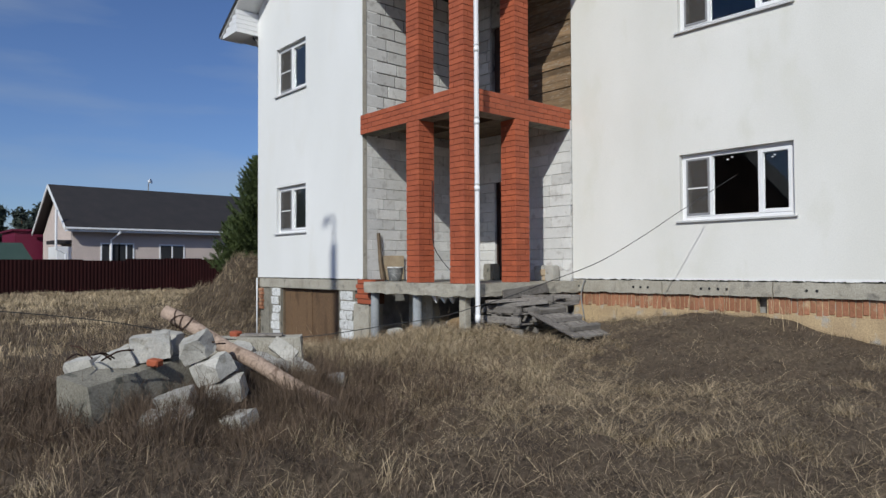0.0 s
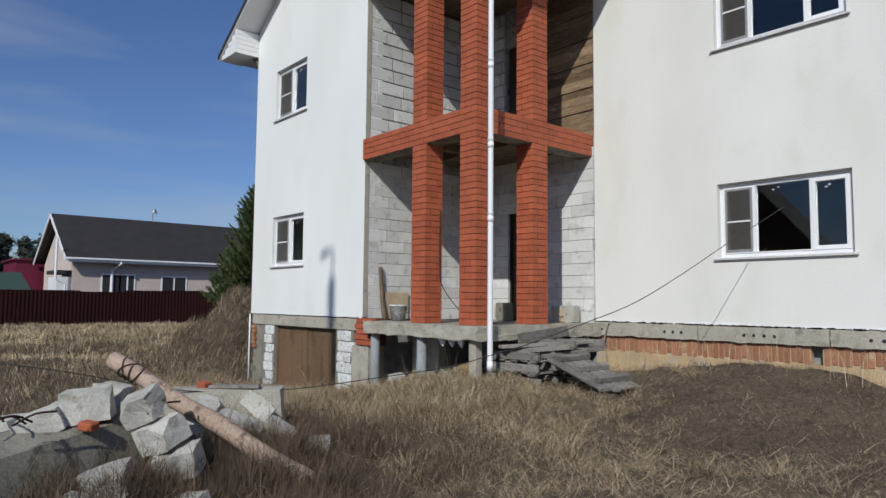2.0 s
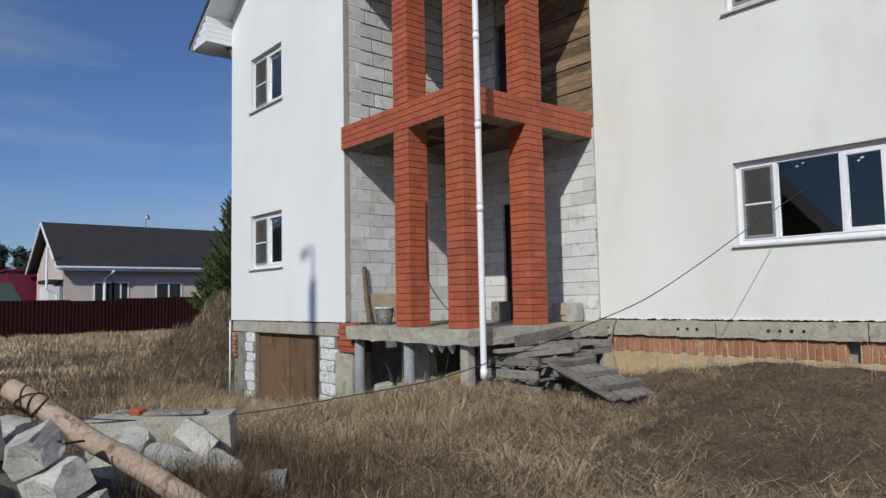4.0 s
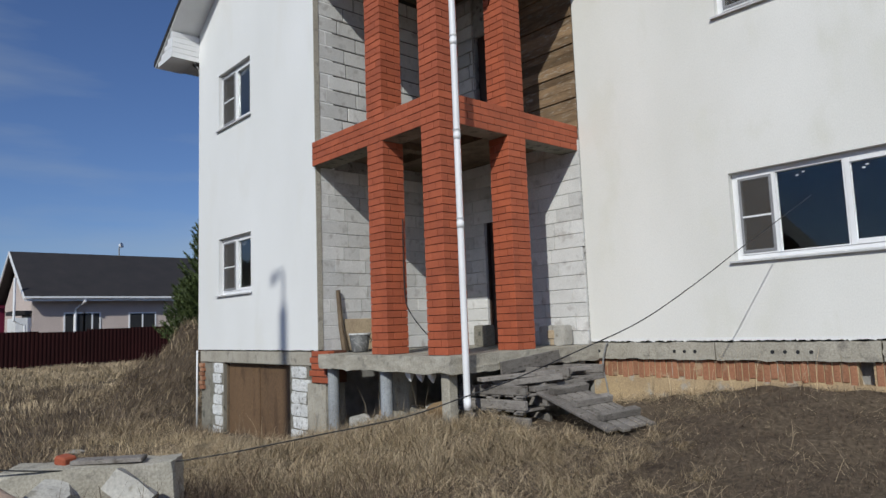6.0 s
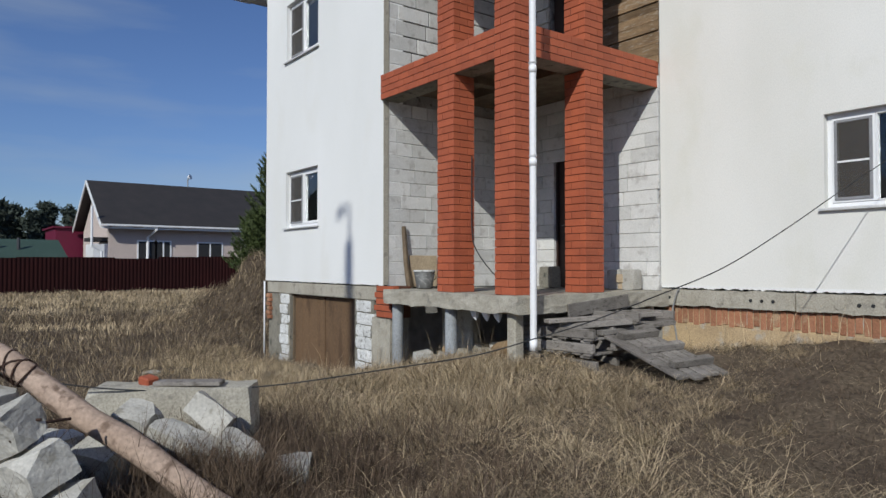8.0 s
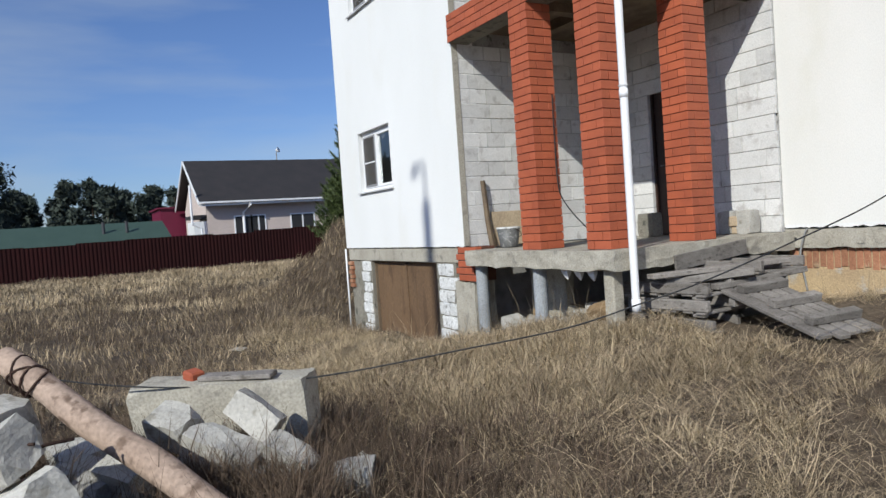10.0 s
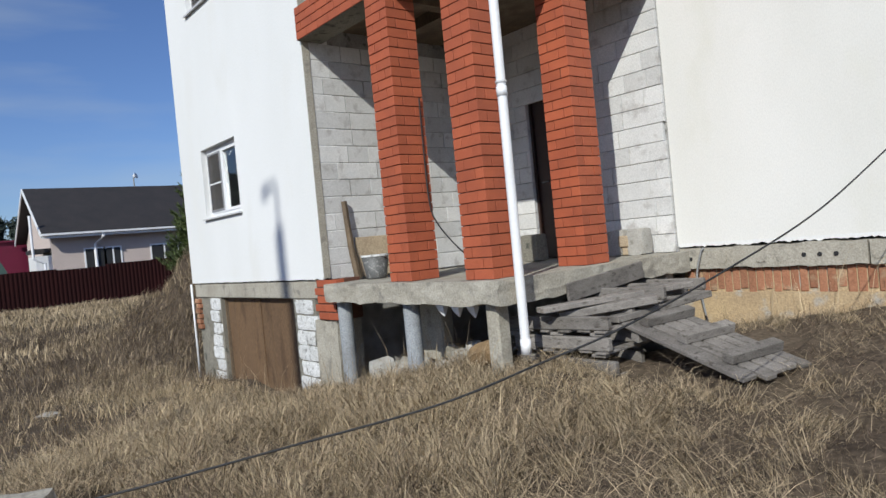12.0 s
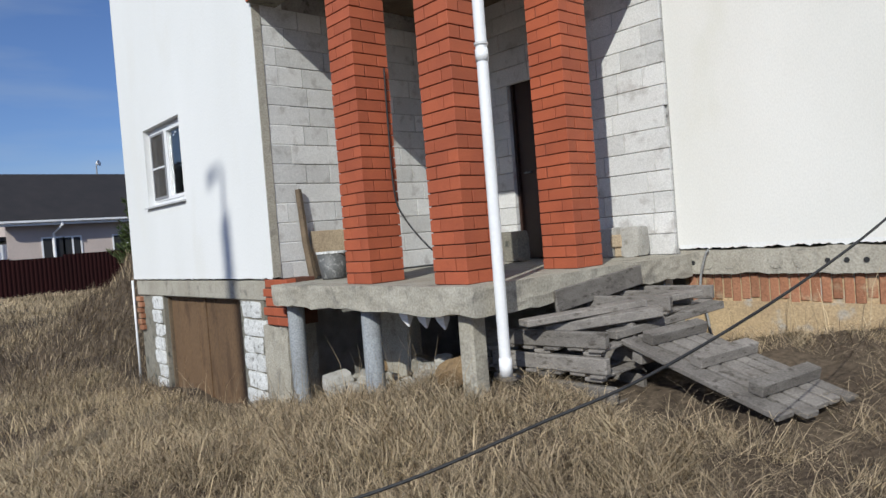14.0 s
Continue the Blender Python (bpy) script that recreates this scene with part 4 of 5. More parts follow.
    spec = (  # x, y, z, sx, sy, sz, rx, ry, rz
        (4.70, -5.60, 0.34, 0.34, 0.22, 0.23, 4, -7, 66), (4.62, -5.86, 0.26, 0.32, 0.26, 0.17, 10, -24, 62), (4.42, -5.36, 0.36, 0.26, 0.22, 0.20, 0, 6, 40), (4.38, -6.08, 0.16, 0.30, 0.26, 0.2, 6, -8, 40),
        (5.06, -5.27, 0.37, 0.28, 0.20, 0.20, 26, -22, 34), (5.20, -5.18, 0.17, 0.31, 0.23, 0.20, 20, -16, 18), (5.30, -5.10, -0.02, 0.32, 0.22, 0.19, 16, -14, 52),
        (5.40, -5.60, -0.05, 0.30, 0.20, 0.18, 8, -14, 50), (5.60, -5.66, -0.16, 0.27, 0.22, 0.17, 16, -18, 80), (5.58, -5.86, -0.15, 0.18, 0.18, 0.16, 20, 0, 30), (5.88, -5.27, -0.15, 0.28, 0.2, 0.12, 14, -10, 20),
        (4.86, -3.74, -0.18, 0.22, 0.2, 0.2, 6, 8, 60), (4.70, -3.60, -0.2, 0.14, 0.12, 0.16, 10, 6, 10),
        (4.36, -4.56, 0.20, 0.23, 0.20, 0.17, 24, 14, 45), (4.58, -4.38, 0.06, 0.40, 0.20, 0.17, 10, 24, 52), (4.52, -4.20, 0.22, 0.29, 0.20, 0.16, -16, 36, 50), (4.74, -4.06, 0.02, 0.30, 0.16, 0.14, 12, 28, 52),
        (4.62, -4.22, -0.12, 0.36, 0.26, 0.22, 4, 10, 20), (4.62, -4.76, 0.0, 0.28, 0.24, 0.26, 24, 6, 35),
        (4.86, -4.66, -0.18, 0.3, 0.24, 0.2, 8, 4, 70), (4.1, -5.0, -0.1, 0.34, 0.28, 0.3, 6, 4, 15), (-3.45, -2.55, -0.78, 0.26, 0.22, 0.2, 10, 4, 30),
        (4.50, -5.05, -0.15, 0.4, 0.35, 0.32, 4, 8, 40))
    for k, (x, y, z, sx, sy, sz, rx, ry, rz) in enumerate(spec):
        ob = solo("aerated_block_chunk", broken_block(sx, sy, sz, k + 1), "chunk", "broken white aerated concrete block on the rubble heap", "block", group="broken blocks")
        ob.matrix_world = pose(x, y, z, rx, ry, rz)
    T, Bt = Vector((4.25, -5.34, 0.75)), Vector((5.66, -4.20, -0.18))
    n = 16
    pts = [T.lerp(Bt, i / n) + Vector((0, 0, 0.012 * math.sin(i * 0.9))) for i in range(n + 1)]
    lg = thing("wooden_post", "pale debarked wooden post lying slanted across the rubble", "post")
    part("post", tube(pts, 0.07, 12, radii=[0.068 + 0.010 * i / n + 0.003 * math.sin(i * 1.7) for i in range(n + 1)]), "log", lg, smooth=True)
    dd = (Bt - T).normalized()
    a1 = dd.cross(Vector((0, 0, 1))).normalized()
    b1 = dd.cross(a1)
    for c, s, ph in ((0.13, 0.05, 0.3), (0.17, -0.06, 1.0), (0.24, 0.05, 2.2), (0.21, 0.02, 0.1)):
        ring = [T + dd * (0.03 + c + s * math.sin(k * math.tau / 16 + ph)) + 0.077 * (math.cos(k * math.tau / 16) * a1 + math.sin(k * math.tau / 16) * b1) for k in range(17)]
        part("wire_loop", tube(ring, 0.007, 5), "rust_wire", lg, "dark rusty wire wrapped round the post")
    rnd = random.Random(5)
    for k in range(7):
        x, y = 4.9 + rnd.uniform(-0.3, 0.3), -5.7 + rnd.uniform(-0.5, 0.5)
        z = 0.42
        v = Vector((rnd.uniform(-0.3, 0.3), rnd.uniform(-0.3, 0.3), rnd.uniform(-0.03, 0.12)))
        solo("dry_twig", tube(smooth_line([(x, y, z), Vector((x, y, z + 0.03)) + v * 0.5, Vector((x, y, z)) + v], 4), 0.008, 5), "rust_wire", "dark dry twig lying on the concrete block", "twig", group="dry twigs")


build_pipe()
build_porch_clutter()
build_pallets()
build_rubble()


# ---- beyond the yard ----
def build_fence():
    f = thing("sheet_fence", "long maroon corrugated sheet metal fence", "fence")
    pitch, n = 0.20, 12
    def sheet():
        bm = bmesh.new()
        rows = []
        for z in (0.0, 2.05):
            row = []
            for k in range(n):
                y = k * pitch
                for dy, dx in ((0, 0), (0.08, 0), (0.10, 0.03), (0.18, 0.03)):
                    row.append(bm.verts.new((dx, y + dy, z)))
            row.append(bm.verts.new((0, n * pitch, z)))
            rows.append(row)
        for a, b, c, d in zip(rows[0], rows[0][1:], rows[1][1:], rows[1]):
            bm.faces.new((a, b, c, d))
        return mesh_of("sheet", bm, "fence")
    me = sheet()
    y = -38.0
    while y < 40:
        ob = part("sheet", me, "", f)
        x = -33.5
        ob.location = (x, y, gz(x, y) - 0.06 + 0.008 * (y + 6))
        y += n * pitch
    for k in range(12):
        y = -36 + k * 6.0
        x = -33.6
        part("post", boxes((x - 0.08, x - 0.02, y, y + 0.06, gz(x, y) - 0.1, gz(x, y) + 1.95 + 0.008 * (y + 6))), "fence", f)


def build_neighbour():
    h = thing("neighbour_house", "low pinkish house with a dark gabled roof behind the fence", "house")
    x0, x1, y0, y1, ze, zr = -41.5, -51.0, 4.0, 22.0, 4.0, 7.35
    xr = (x0 + x1) / 2
    part("wall", boxes((x1, x0, y0, y1, -0.5, ze - 0.1)), "stucco", h)
    bm = bmesh.new()
    vs = [bm.verts.new((x, y, z)) for y in (y0 + 0.02, y0 + 0.3) for x, z in ((x0, ze - 0.1), (xr, zr - 0.2), (x1, ze - 0.1))]
    bm.faces.new(vs[:3])
    bm.faces.new(vs[3:])
    part("gable", bm, "stucco", h)
    for xa in (x0 + 0.75, x1 - 0.75):
        bm = bmesh.new()
        za = ze - 0.05
        vs = [bm.verts.new((x, y, z + dz)) for y in (y0 - 0.6, y1 + 1.0) for dz in (0, 0.12) for x, z in ((xa, za), (xr, zr))]
        for f in ((0, 1, 3, 2), (4, 6, 7, 5), (0, 4, 5, 1), (2, 3, 7, 6), (0, 2, 6, 4), (1, 5, 7, 3)):
            bm.faces.new([vs[i] for i in f])
        part("roof", bm, "roof", h, "dark brown roof sheet")
        bm = bmesh.new()
        vs = [bm.verts.new((x, y, z + dz)) for y in (y0 - 0.68, y0 - 0.61) for dz in (-0.14, 0.1) for x, z in ((xa, za), (xr, zr))]
        for f in ((0, 1, 3, 2), (4, 6, 7, 5), (0, 4, 5, 1), (2, 3, 7, 6), (0, 2, 6, 4), (1, 5, 7, 3)):
            bm.faces.new([vs[i] for i in f])
        part("barge_board", bm, "soffit", h, "white barge board")
    part("gutter", boxes((x0 + 0.76, x0 + 0.90, y0 - 0.6, y1 + 1, ze - 0.10, ze + 0.02)), "pvc_pipe", h, "white gutter")
    part("fascia", boxes((x0 + 0.6, x0 + 0.74, y0 - 0.6, y1 + 1, ze - 0.28, ze - 0.12)), "soffit", h, "white fascia")
    part("downpipe", tube([(x0 + 0.8, y0 + 2.9, ze - 0.05), (x0 + 0.8, y0 + 2.9, ze - 0.3), (x0 + 0.1, y0 + 2.5, ze - 0.8), (x0 + 0.1, y0 + 2.5, 0)], 0.09, 8), "pvc_pipe", h)
    part("end_pipe", tube([(x0 + 0.4, y0 - 1.1, 5.2), (x0 + 0.4, y0 - 1.1, 2.5), (x0 + 0.4, y0 - 0.5, 2.2), (x0 + 0.4, y0 - 0.5, 0)], 0.08, 8), "pvc_pipe", h)
    for y, w, z0, z1 in ((5.9, 1.1, 0.4, 2.9), (7.1, 0.9, 0.4, 2.9), (10.0, 1.7, 1.6, 2.85), (15.0, 1.7, 1.6, 2.85), (19.0, 1.6, 1.6, 2.85)):
        wd = part("window", boxes((x0 + 0.004, x0 + 0.05, y - 0.1, y, z0 - 0.1, z1 + 0.1), (x0 + 0.004, x0 + 0.05, y + w, y + w + 0.1, z0 - 0.1, z1 + 0.1), (x0 + 0.004, x0 + 0.05, y, y + w, z1, z1 + 0.1), (x0 + 0.004, x0 + 0.05, y, y + w, z0 - 0.1, z0), (x0 + 0.004, x0 + 0.05, y + w / 2 - 0.05, y + w / 2 + 0.05, z0, z1)), "pvc", h, "white framed window")
        part("pane", boxes((x0 + 0.006, x0 + 0.03, y, y + w / 2 - 0.05, z0, z1), (x0 + 0.006, x0 + 0.03, y + w / 2 + 0.05, y + w, z0, z1)), "hole_and_pane_dark", wd, "dark glass")
    part("bay", boxes((x0 - 3.0, x0 - 0.2, y0 - 0.9, y0 - 0.004, -0.5, 2.7)), "soffit", h, "white bay at the gable end")
    part("bay_roof", boxes((x0 - 3.1, x0 - 0.1, y0 - 1.0, y0 - 0.004, 2.9, 3.15)), "roof", h)
    d = thing("satellite_dish", "small white dish on a mast on the ridge", "dish")
    part("mast", tube([(xr, 10.6, zr), (xr, 10.6, zr + 0.75)], 0.05, 6), "lamp_metal", d)
    part("bowl", tube([(xr + 0.05, 10.6, zr + 0.85), (xr + 0.2, 10.75, zr + 0.9)], 0.3, 12, radii=(0.1, 0.22)), "dish", d)
    m = thing("magenta_building", "magenta sheet clad building behind the fence", "building")
    part("wall", boxes((-58.0, -52.0, 2.2, 9.0, -0.5, 4.2)), "magenta", m)
    part("roof", boxes((-58.2, -51.8, 2.0, 9.2, 4.2, 4.32)), "magenta", m)
    g = thing("green_roofed_shed", "long shed with a low green roof behind the fence", "building")
    part("wall", boxes((-46.0, -40.0, -34.0, 1.0, -0.5, 1.45)), "green", g)
    bm = bmesh.new()
    vs = [bm.verts.new(p) for p in ((-39.5, -35, 1.35), (-39.5, 1.5, 1.35), (-43.0, -35, 2.95), (-43.0, 1.2, 2.95), (-46.5, -35, 1.35), (-46.5, 1.5, 1.35))]
    for f in ((0, 1, 3, 2), (2, 3, 5, 4), (1, 5, 3), (0, 2, 4), (0, 4, 5, 1)):
        bm.faces.new([vs[i] for i in f])
    part("roof", bm, "green", g)
    for y in (-2.6, -1.2):
        part("chimney", tube([(-41.5, y, 2.1), (-41.5, y, 3.0)], 0.1, 8), "gutter", g)


def build_house_opposite():
    """The steep-gabled house across the plot, seen in the window panes."""
    h = thing("timber_house", "dark timber house with a steep gable across the plot", "house")
    x0, x1, xa, ze, za, y0, y1 = -15.6, -6.4, -11.0, 4.6, 9.9, -34.5, -32.0
    z = gz(xa, y1) - 0.3
    bm = bmesh.new()
    prof = [(x0, z), (x1, z), (x1, ze), (xa, za), (x0, ze)]
    f = [bm.verts.new((x, y1, q)) for x, q in prof]
    g = [bm.verts.new((x, y0, q)) for x, q in prof]
    bm.faces.new(f)
    bm.faces.new(g[::-1])
    for k in range(5):
        bm.faces.new((f[k], f[(k + 1) % 5], g[(k + 1) % 5], g[k]))
    part("wall", bm, "dark_timber", h)
    for xe in (x0 - 0.6, x1 + 0.6):
        bm = bmesh.new()
        zz = ze - 0.6 * (za - ze) / (xa - x0)
        vs = [bm.verts.new((x, y, q + dz)) for y in (y0 - 0.5, y1 + 0.5) for dz in (0.02, 0.2) for x, q in ((xe, zz), (xa, za))]
        for q in ((0, 1, 3, 2), (4, 6, 7, 5), (0, 4, 5, 1), (2, 3, 7, 6), (0, 2, 6, 4), (1, 5, 7, 3)):
            bm.faces.new([vs[i] for i in q])
        part("roof", bm, "roof", h, "dark roof sheet")


def leaf_cloud(centres, sizes, count, leaf, rng, flat=0.5):
    """Many small triangles round the centres, as points and faces."""
    idx = rng.integers(0, len(centres), count)
    d = rng.normal(size=(count, 3))
    d /= np.linalg.norm(d, axis=1)[:, None]
    p = centres[idx] + d * (rng.random(count) ** 0.4)[:, None] * sizes[idx][:, None] * np.array([1, 1, flat])
    a = rng.normal(size=(count, 3)) * leaf
    b = rng.normal(size=(count, 3)) * leaf
    return np.stack([p, p + a, p + b], 1).reshape(-1, 3), np.arange(count * 3).reshape(-1, 3)


def fast_mesh(name, co, faces, material):
    me = bpy.data.meshes.new(name)
    me.from_pydata(co.tolist(), [], faces.tolist())
    me.materials.append(M[material])
    return me


def spruce(x, y, h, seed, r=1.3):
    rng = np.random.default_rng(seed)
    z0 = gz(x, y)
    t = thing("spruce", "bushy dark green young conifer on an earth mound", "tree")
    part("trunk", tube([(x, y, z0 - 0.2), (x, y, z0 + h * 0.9)], 0.08, 8, radii=(0.09, 0.015)), "bark", t)
    P, F = [], []
    tris = []
    for k in range(320):
        s = (k / 320) ** 0.9
        zz = z0 + 0.15 + s * (h - 0.3)
        L = r * (1 - s) ** 0.75 * rng.uniform(0.7, 1.12) + 0.12
        az = rng.uniform(0, math.tau)
        d = np.array([math.cos(az), math.sin(az), 0.95 + 0.6 * s])
        n = int(130 * L + 40)
        u = rng.random(n) ** 0.7
        base = np.array([x, y, zz]) + d * (u * L)[:, None] + rng.normal(size=(n, 3)) * 0.05 * (1.2 - u)[:, None]
        q = rng.normal(size=(n, 3)) * 0.6 + d
        q /= np.linalg.norm(q, axis=1)[:, None]
        tip = base + q * rng.uniform(0.07, 0.16, n)[:, None]
        side = np.cross(q, rng.normal(size=(n, 3)))
        side /= np.linalg.norm(side, axis=1)[:, None] + 1e-6
        tris.append(np.stack([base + side * 0.016, tip, base - side * 0.016], 1).reshape(-1, 3))
    co = np.concatenate(tris)
    part("crown", fast_mesh("crown", co, np.arange(len(co)).reshape(-1, 3), "needle"), "", t)


def far_pine(x, y, h, seed):
    rng = np.random.default_rng(seed)
    t = thing("far_tree", "dark pine in the wood beyond the fence, its crown colour paled for haze", "tree", group="far wood")
    z0 = -0.5
    part("trunk", tube([(x, y, z0), (x + 0.2, y, z0 + h * 0.9)], 0.2, 6, radii=(0.22, 0.05)), "bark", t)
    n = 26
    s = rng.random(n)
    rad = h * 0.24 * (1 - 0.75 * s)
    az = rng.uniform(0, math.tau, n)
    rr = rad * rng.uniform(0.2, 1, n)
    cen = np.stack([x + np.cos(az) * rr, y + np.sin(az) * rr, z0 + h * (0.15 + 0.82 * s)], 1)
    co, f = leaf_cloud(cen, h * rng.uniform(0.06, 0.12, n), 4500, 0.26, rng, 0.8)
    part("crown", fast_mesh("crown", co, f, "hazed_needle"), "", t)


def build_far():
    spruce(-11.0, 3.2, 4.5, 3, 1.3)
    spruce(-12.0, 3.1, 3.0, 4, 1.2)
    spruce(-12.8, 5.2, 4.2, 5, 1.3)
    rnd = random.Random(9)
    for k in range(120):
        y = -85 + 1.5 * k + rnd.uniform(-1.6, 1.6)
        far_pine(-88 + rnd.uniform(-8, 8), y, rnd.uniform(7.6, 11.2) + (4.2 if y < -12 else 0), 100 + k)
    l = thing("street_lamp", "grey street lamp post with a hooked arm", "street lamp")
    s = 17.0
    bx, by = -1.10 + 0.578 * s, -s
    dz = 0.763 * s
    part("pole", tube([(bx, by, gz(bx, by) - 0.3), (bx, by, 1.62 + dz)], 0.12, 12, radii=(0.15, 0.115)), "lamp_metal", l)
    part("arm", tube(smooth_line([(bx, by, 1.6 + dz), (bx + 0.02, by, 1.95 + dz), (bx + 0.03, by, 2.16 + dz), (bx - 0.1, by, 2.24 + dz), (bx - 0.22, by, 2.20 + dz)], 5), 0.035, 8), "lamp_metal", l)
    part("lamp_head", soften(boxes((bx - 0.42, bx - 0.18, by - 0.07, by + 0.07, 2.12 + dz, 2.22 + dz)), 0.02), "lamp_metal", l)


build_fence()
build_neighbour()
build_house_opposite()
build_far()


# ---- dry grass ----
def blades(rng, x, y, h, w, lean, droop=0.5, az=None, lo=0.3, lift=0.0):
    """Bent tapering blades: two quads' worth of strip each, as points and faces."""
    n = len(x)
    z = ground_z(x, y) - 0.01 + lift * rng.random(n) ** 1.5
    az = rng.uniform(0, math.tau, n) if az is None else az
    fa = rng.uniform(0, math.tau, n)
    d = np.stack([np.cos(az), np.sin(az), np.zeros(n)], 1)
    s = np.stack([np.cos(fa), np.sin(fa), np.zeros(n)], 1) * (w / 2)[:, None]
    base = np.stack([x, y, z], 1)
    up = np.array([0, 0, 1.0])
    k = (lean * rng.uniform(lo, 1.25, n))[:, None]
    mid = base + (up * np.cos(k * 0.6) + d * np.sin(k * 0.6)) * (h * 0.55)[:, None]
    top = mid + (up * np.cos(k * (1 + droop)) + d * np.sin(k * (1 + droop))) * (h * 0.45)[:, None]
    co = np.stack([base - s, base + s, mid + s * 0.8, mid - s * 0.8, top], 1).reshape(-1, 3)
    b = np.arange(n) * 5
    return co, b


def grass(name, rng, x, y, h, w, lean, material, label, category="grass", droop=0.5, az=None, lo=0.3, lift=0.0):
    co, b = blades(rng, x, y, h, w, lean, droop, az, lo, lift)
    n = len(b)
    loops = np.stack([b, b + 1, b + 2, b + 3, b + 3, b + 2, b + 4], 1).reshape(-1)
    me = bpy.data.meshes.new(name)
    me.vertices.add(len(co))
    me.vertices.foreach_set("co", co.astype(np.float32).reshape(-1))
    me.loops.add(len(loops))
    me.loops.foreach_set("vertex_index", loops.astype(np.int32))
    me.polygons.add(n * 2)
    starts = np.stack([np.arange(n) * 7, np.arange(n) * 7 + 4], 1).reshape(-1)
    me.polygons.foreach_set("loop_start", starts.astype(np.int32))
    me.update(calc_edges=True)
    me.materials.append(M[material])
    return tagged(new(name, me), label, category, kind="stuff")


def clear(x, y):
    """True where nothing stands on the ground."""
    house = ((x > -4.65) & (x < 0.3) & (y > 0.0)) | ((x > 0.2) & (y > 0.3) & (x < 3.3)) | ((x > 3.0) & (y > 2.75))
    pal = (x > 2.9) & (x < 5.1) & (y > 0.35) & (y < 1.7)
    far = (x < -33)
    mound = (np.abs(x + 11.2) < 0.2) & (np.abs(y - 3.1) < 0.2)
    return ~(house | pal | far | mound)


def patch(x, y, s=0.7, o=0.0):
    return np.sin(x * s + 1.3 + o) * np.sin(y * s * 1.2 + 0.4 - o) + 0.6 * np.sin(x * s * 2.3 - y * s * 1.7 + o) + 0.4 * np.sin(x * 3.1 * s + y * 2.7 * s)


def downhill(x, y):
    """The direction in which the tussocks fall away."""
    e = 0.05
    return np.arctan2(tuft(x, y) - tuft(x, y + e), tuft(x, y) - tuft(x + e, y))


def brown_ground(x, y):
    """Where dead brown weeds take over from straw, 0 to 1."""
    b = 1.1 * bell(x, y, 4.9, -4.9, 1.5, 1.5) + 0.85 * bell(x, y, 1.0, -6.0, 3.0, 2.0) + 0.75 * bell(x, y, 8.6, -5.2, 2.4, 2.0) + 0.95 * trodden(x, y) + 0.6 * bell(x, y, 7.5, -7.0, 3.0, 1.5)
    return np.clip(b + 0.22 * patch(x, y, 1.3, 4.0), 0, 1)


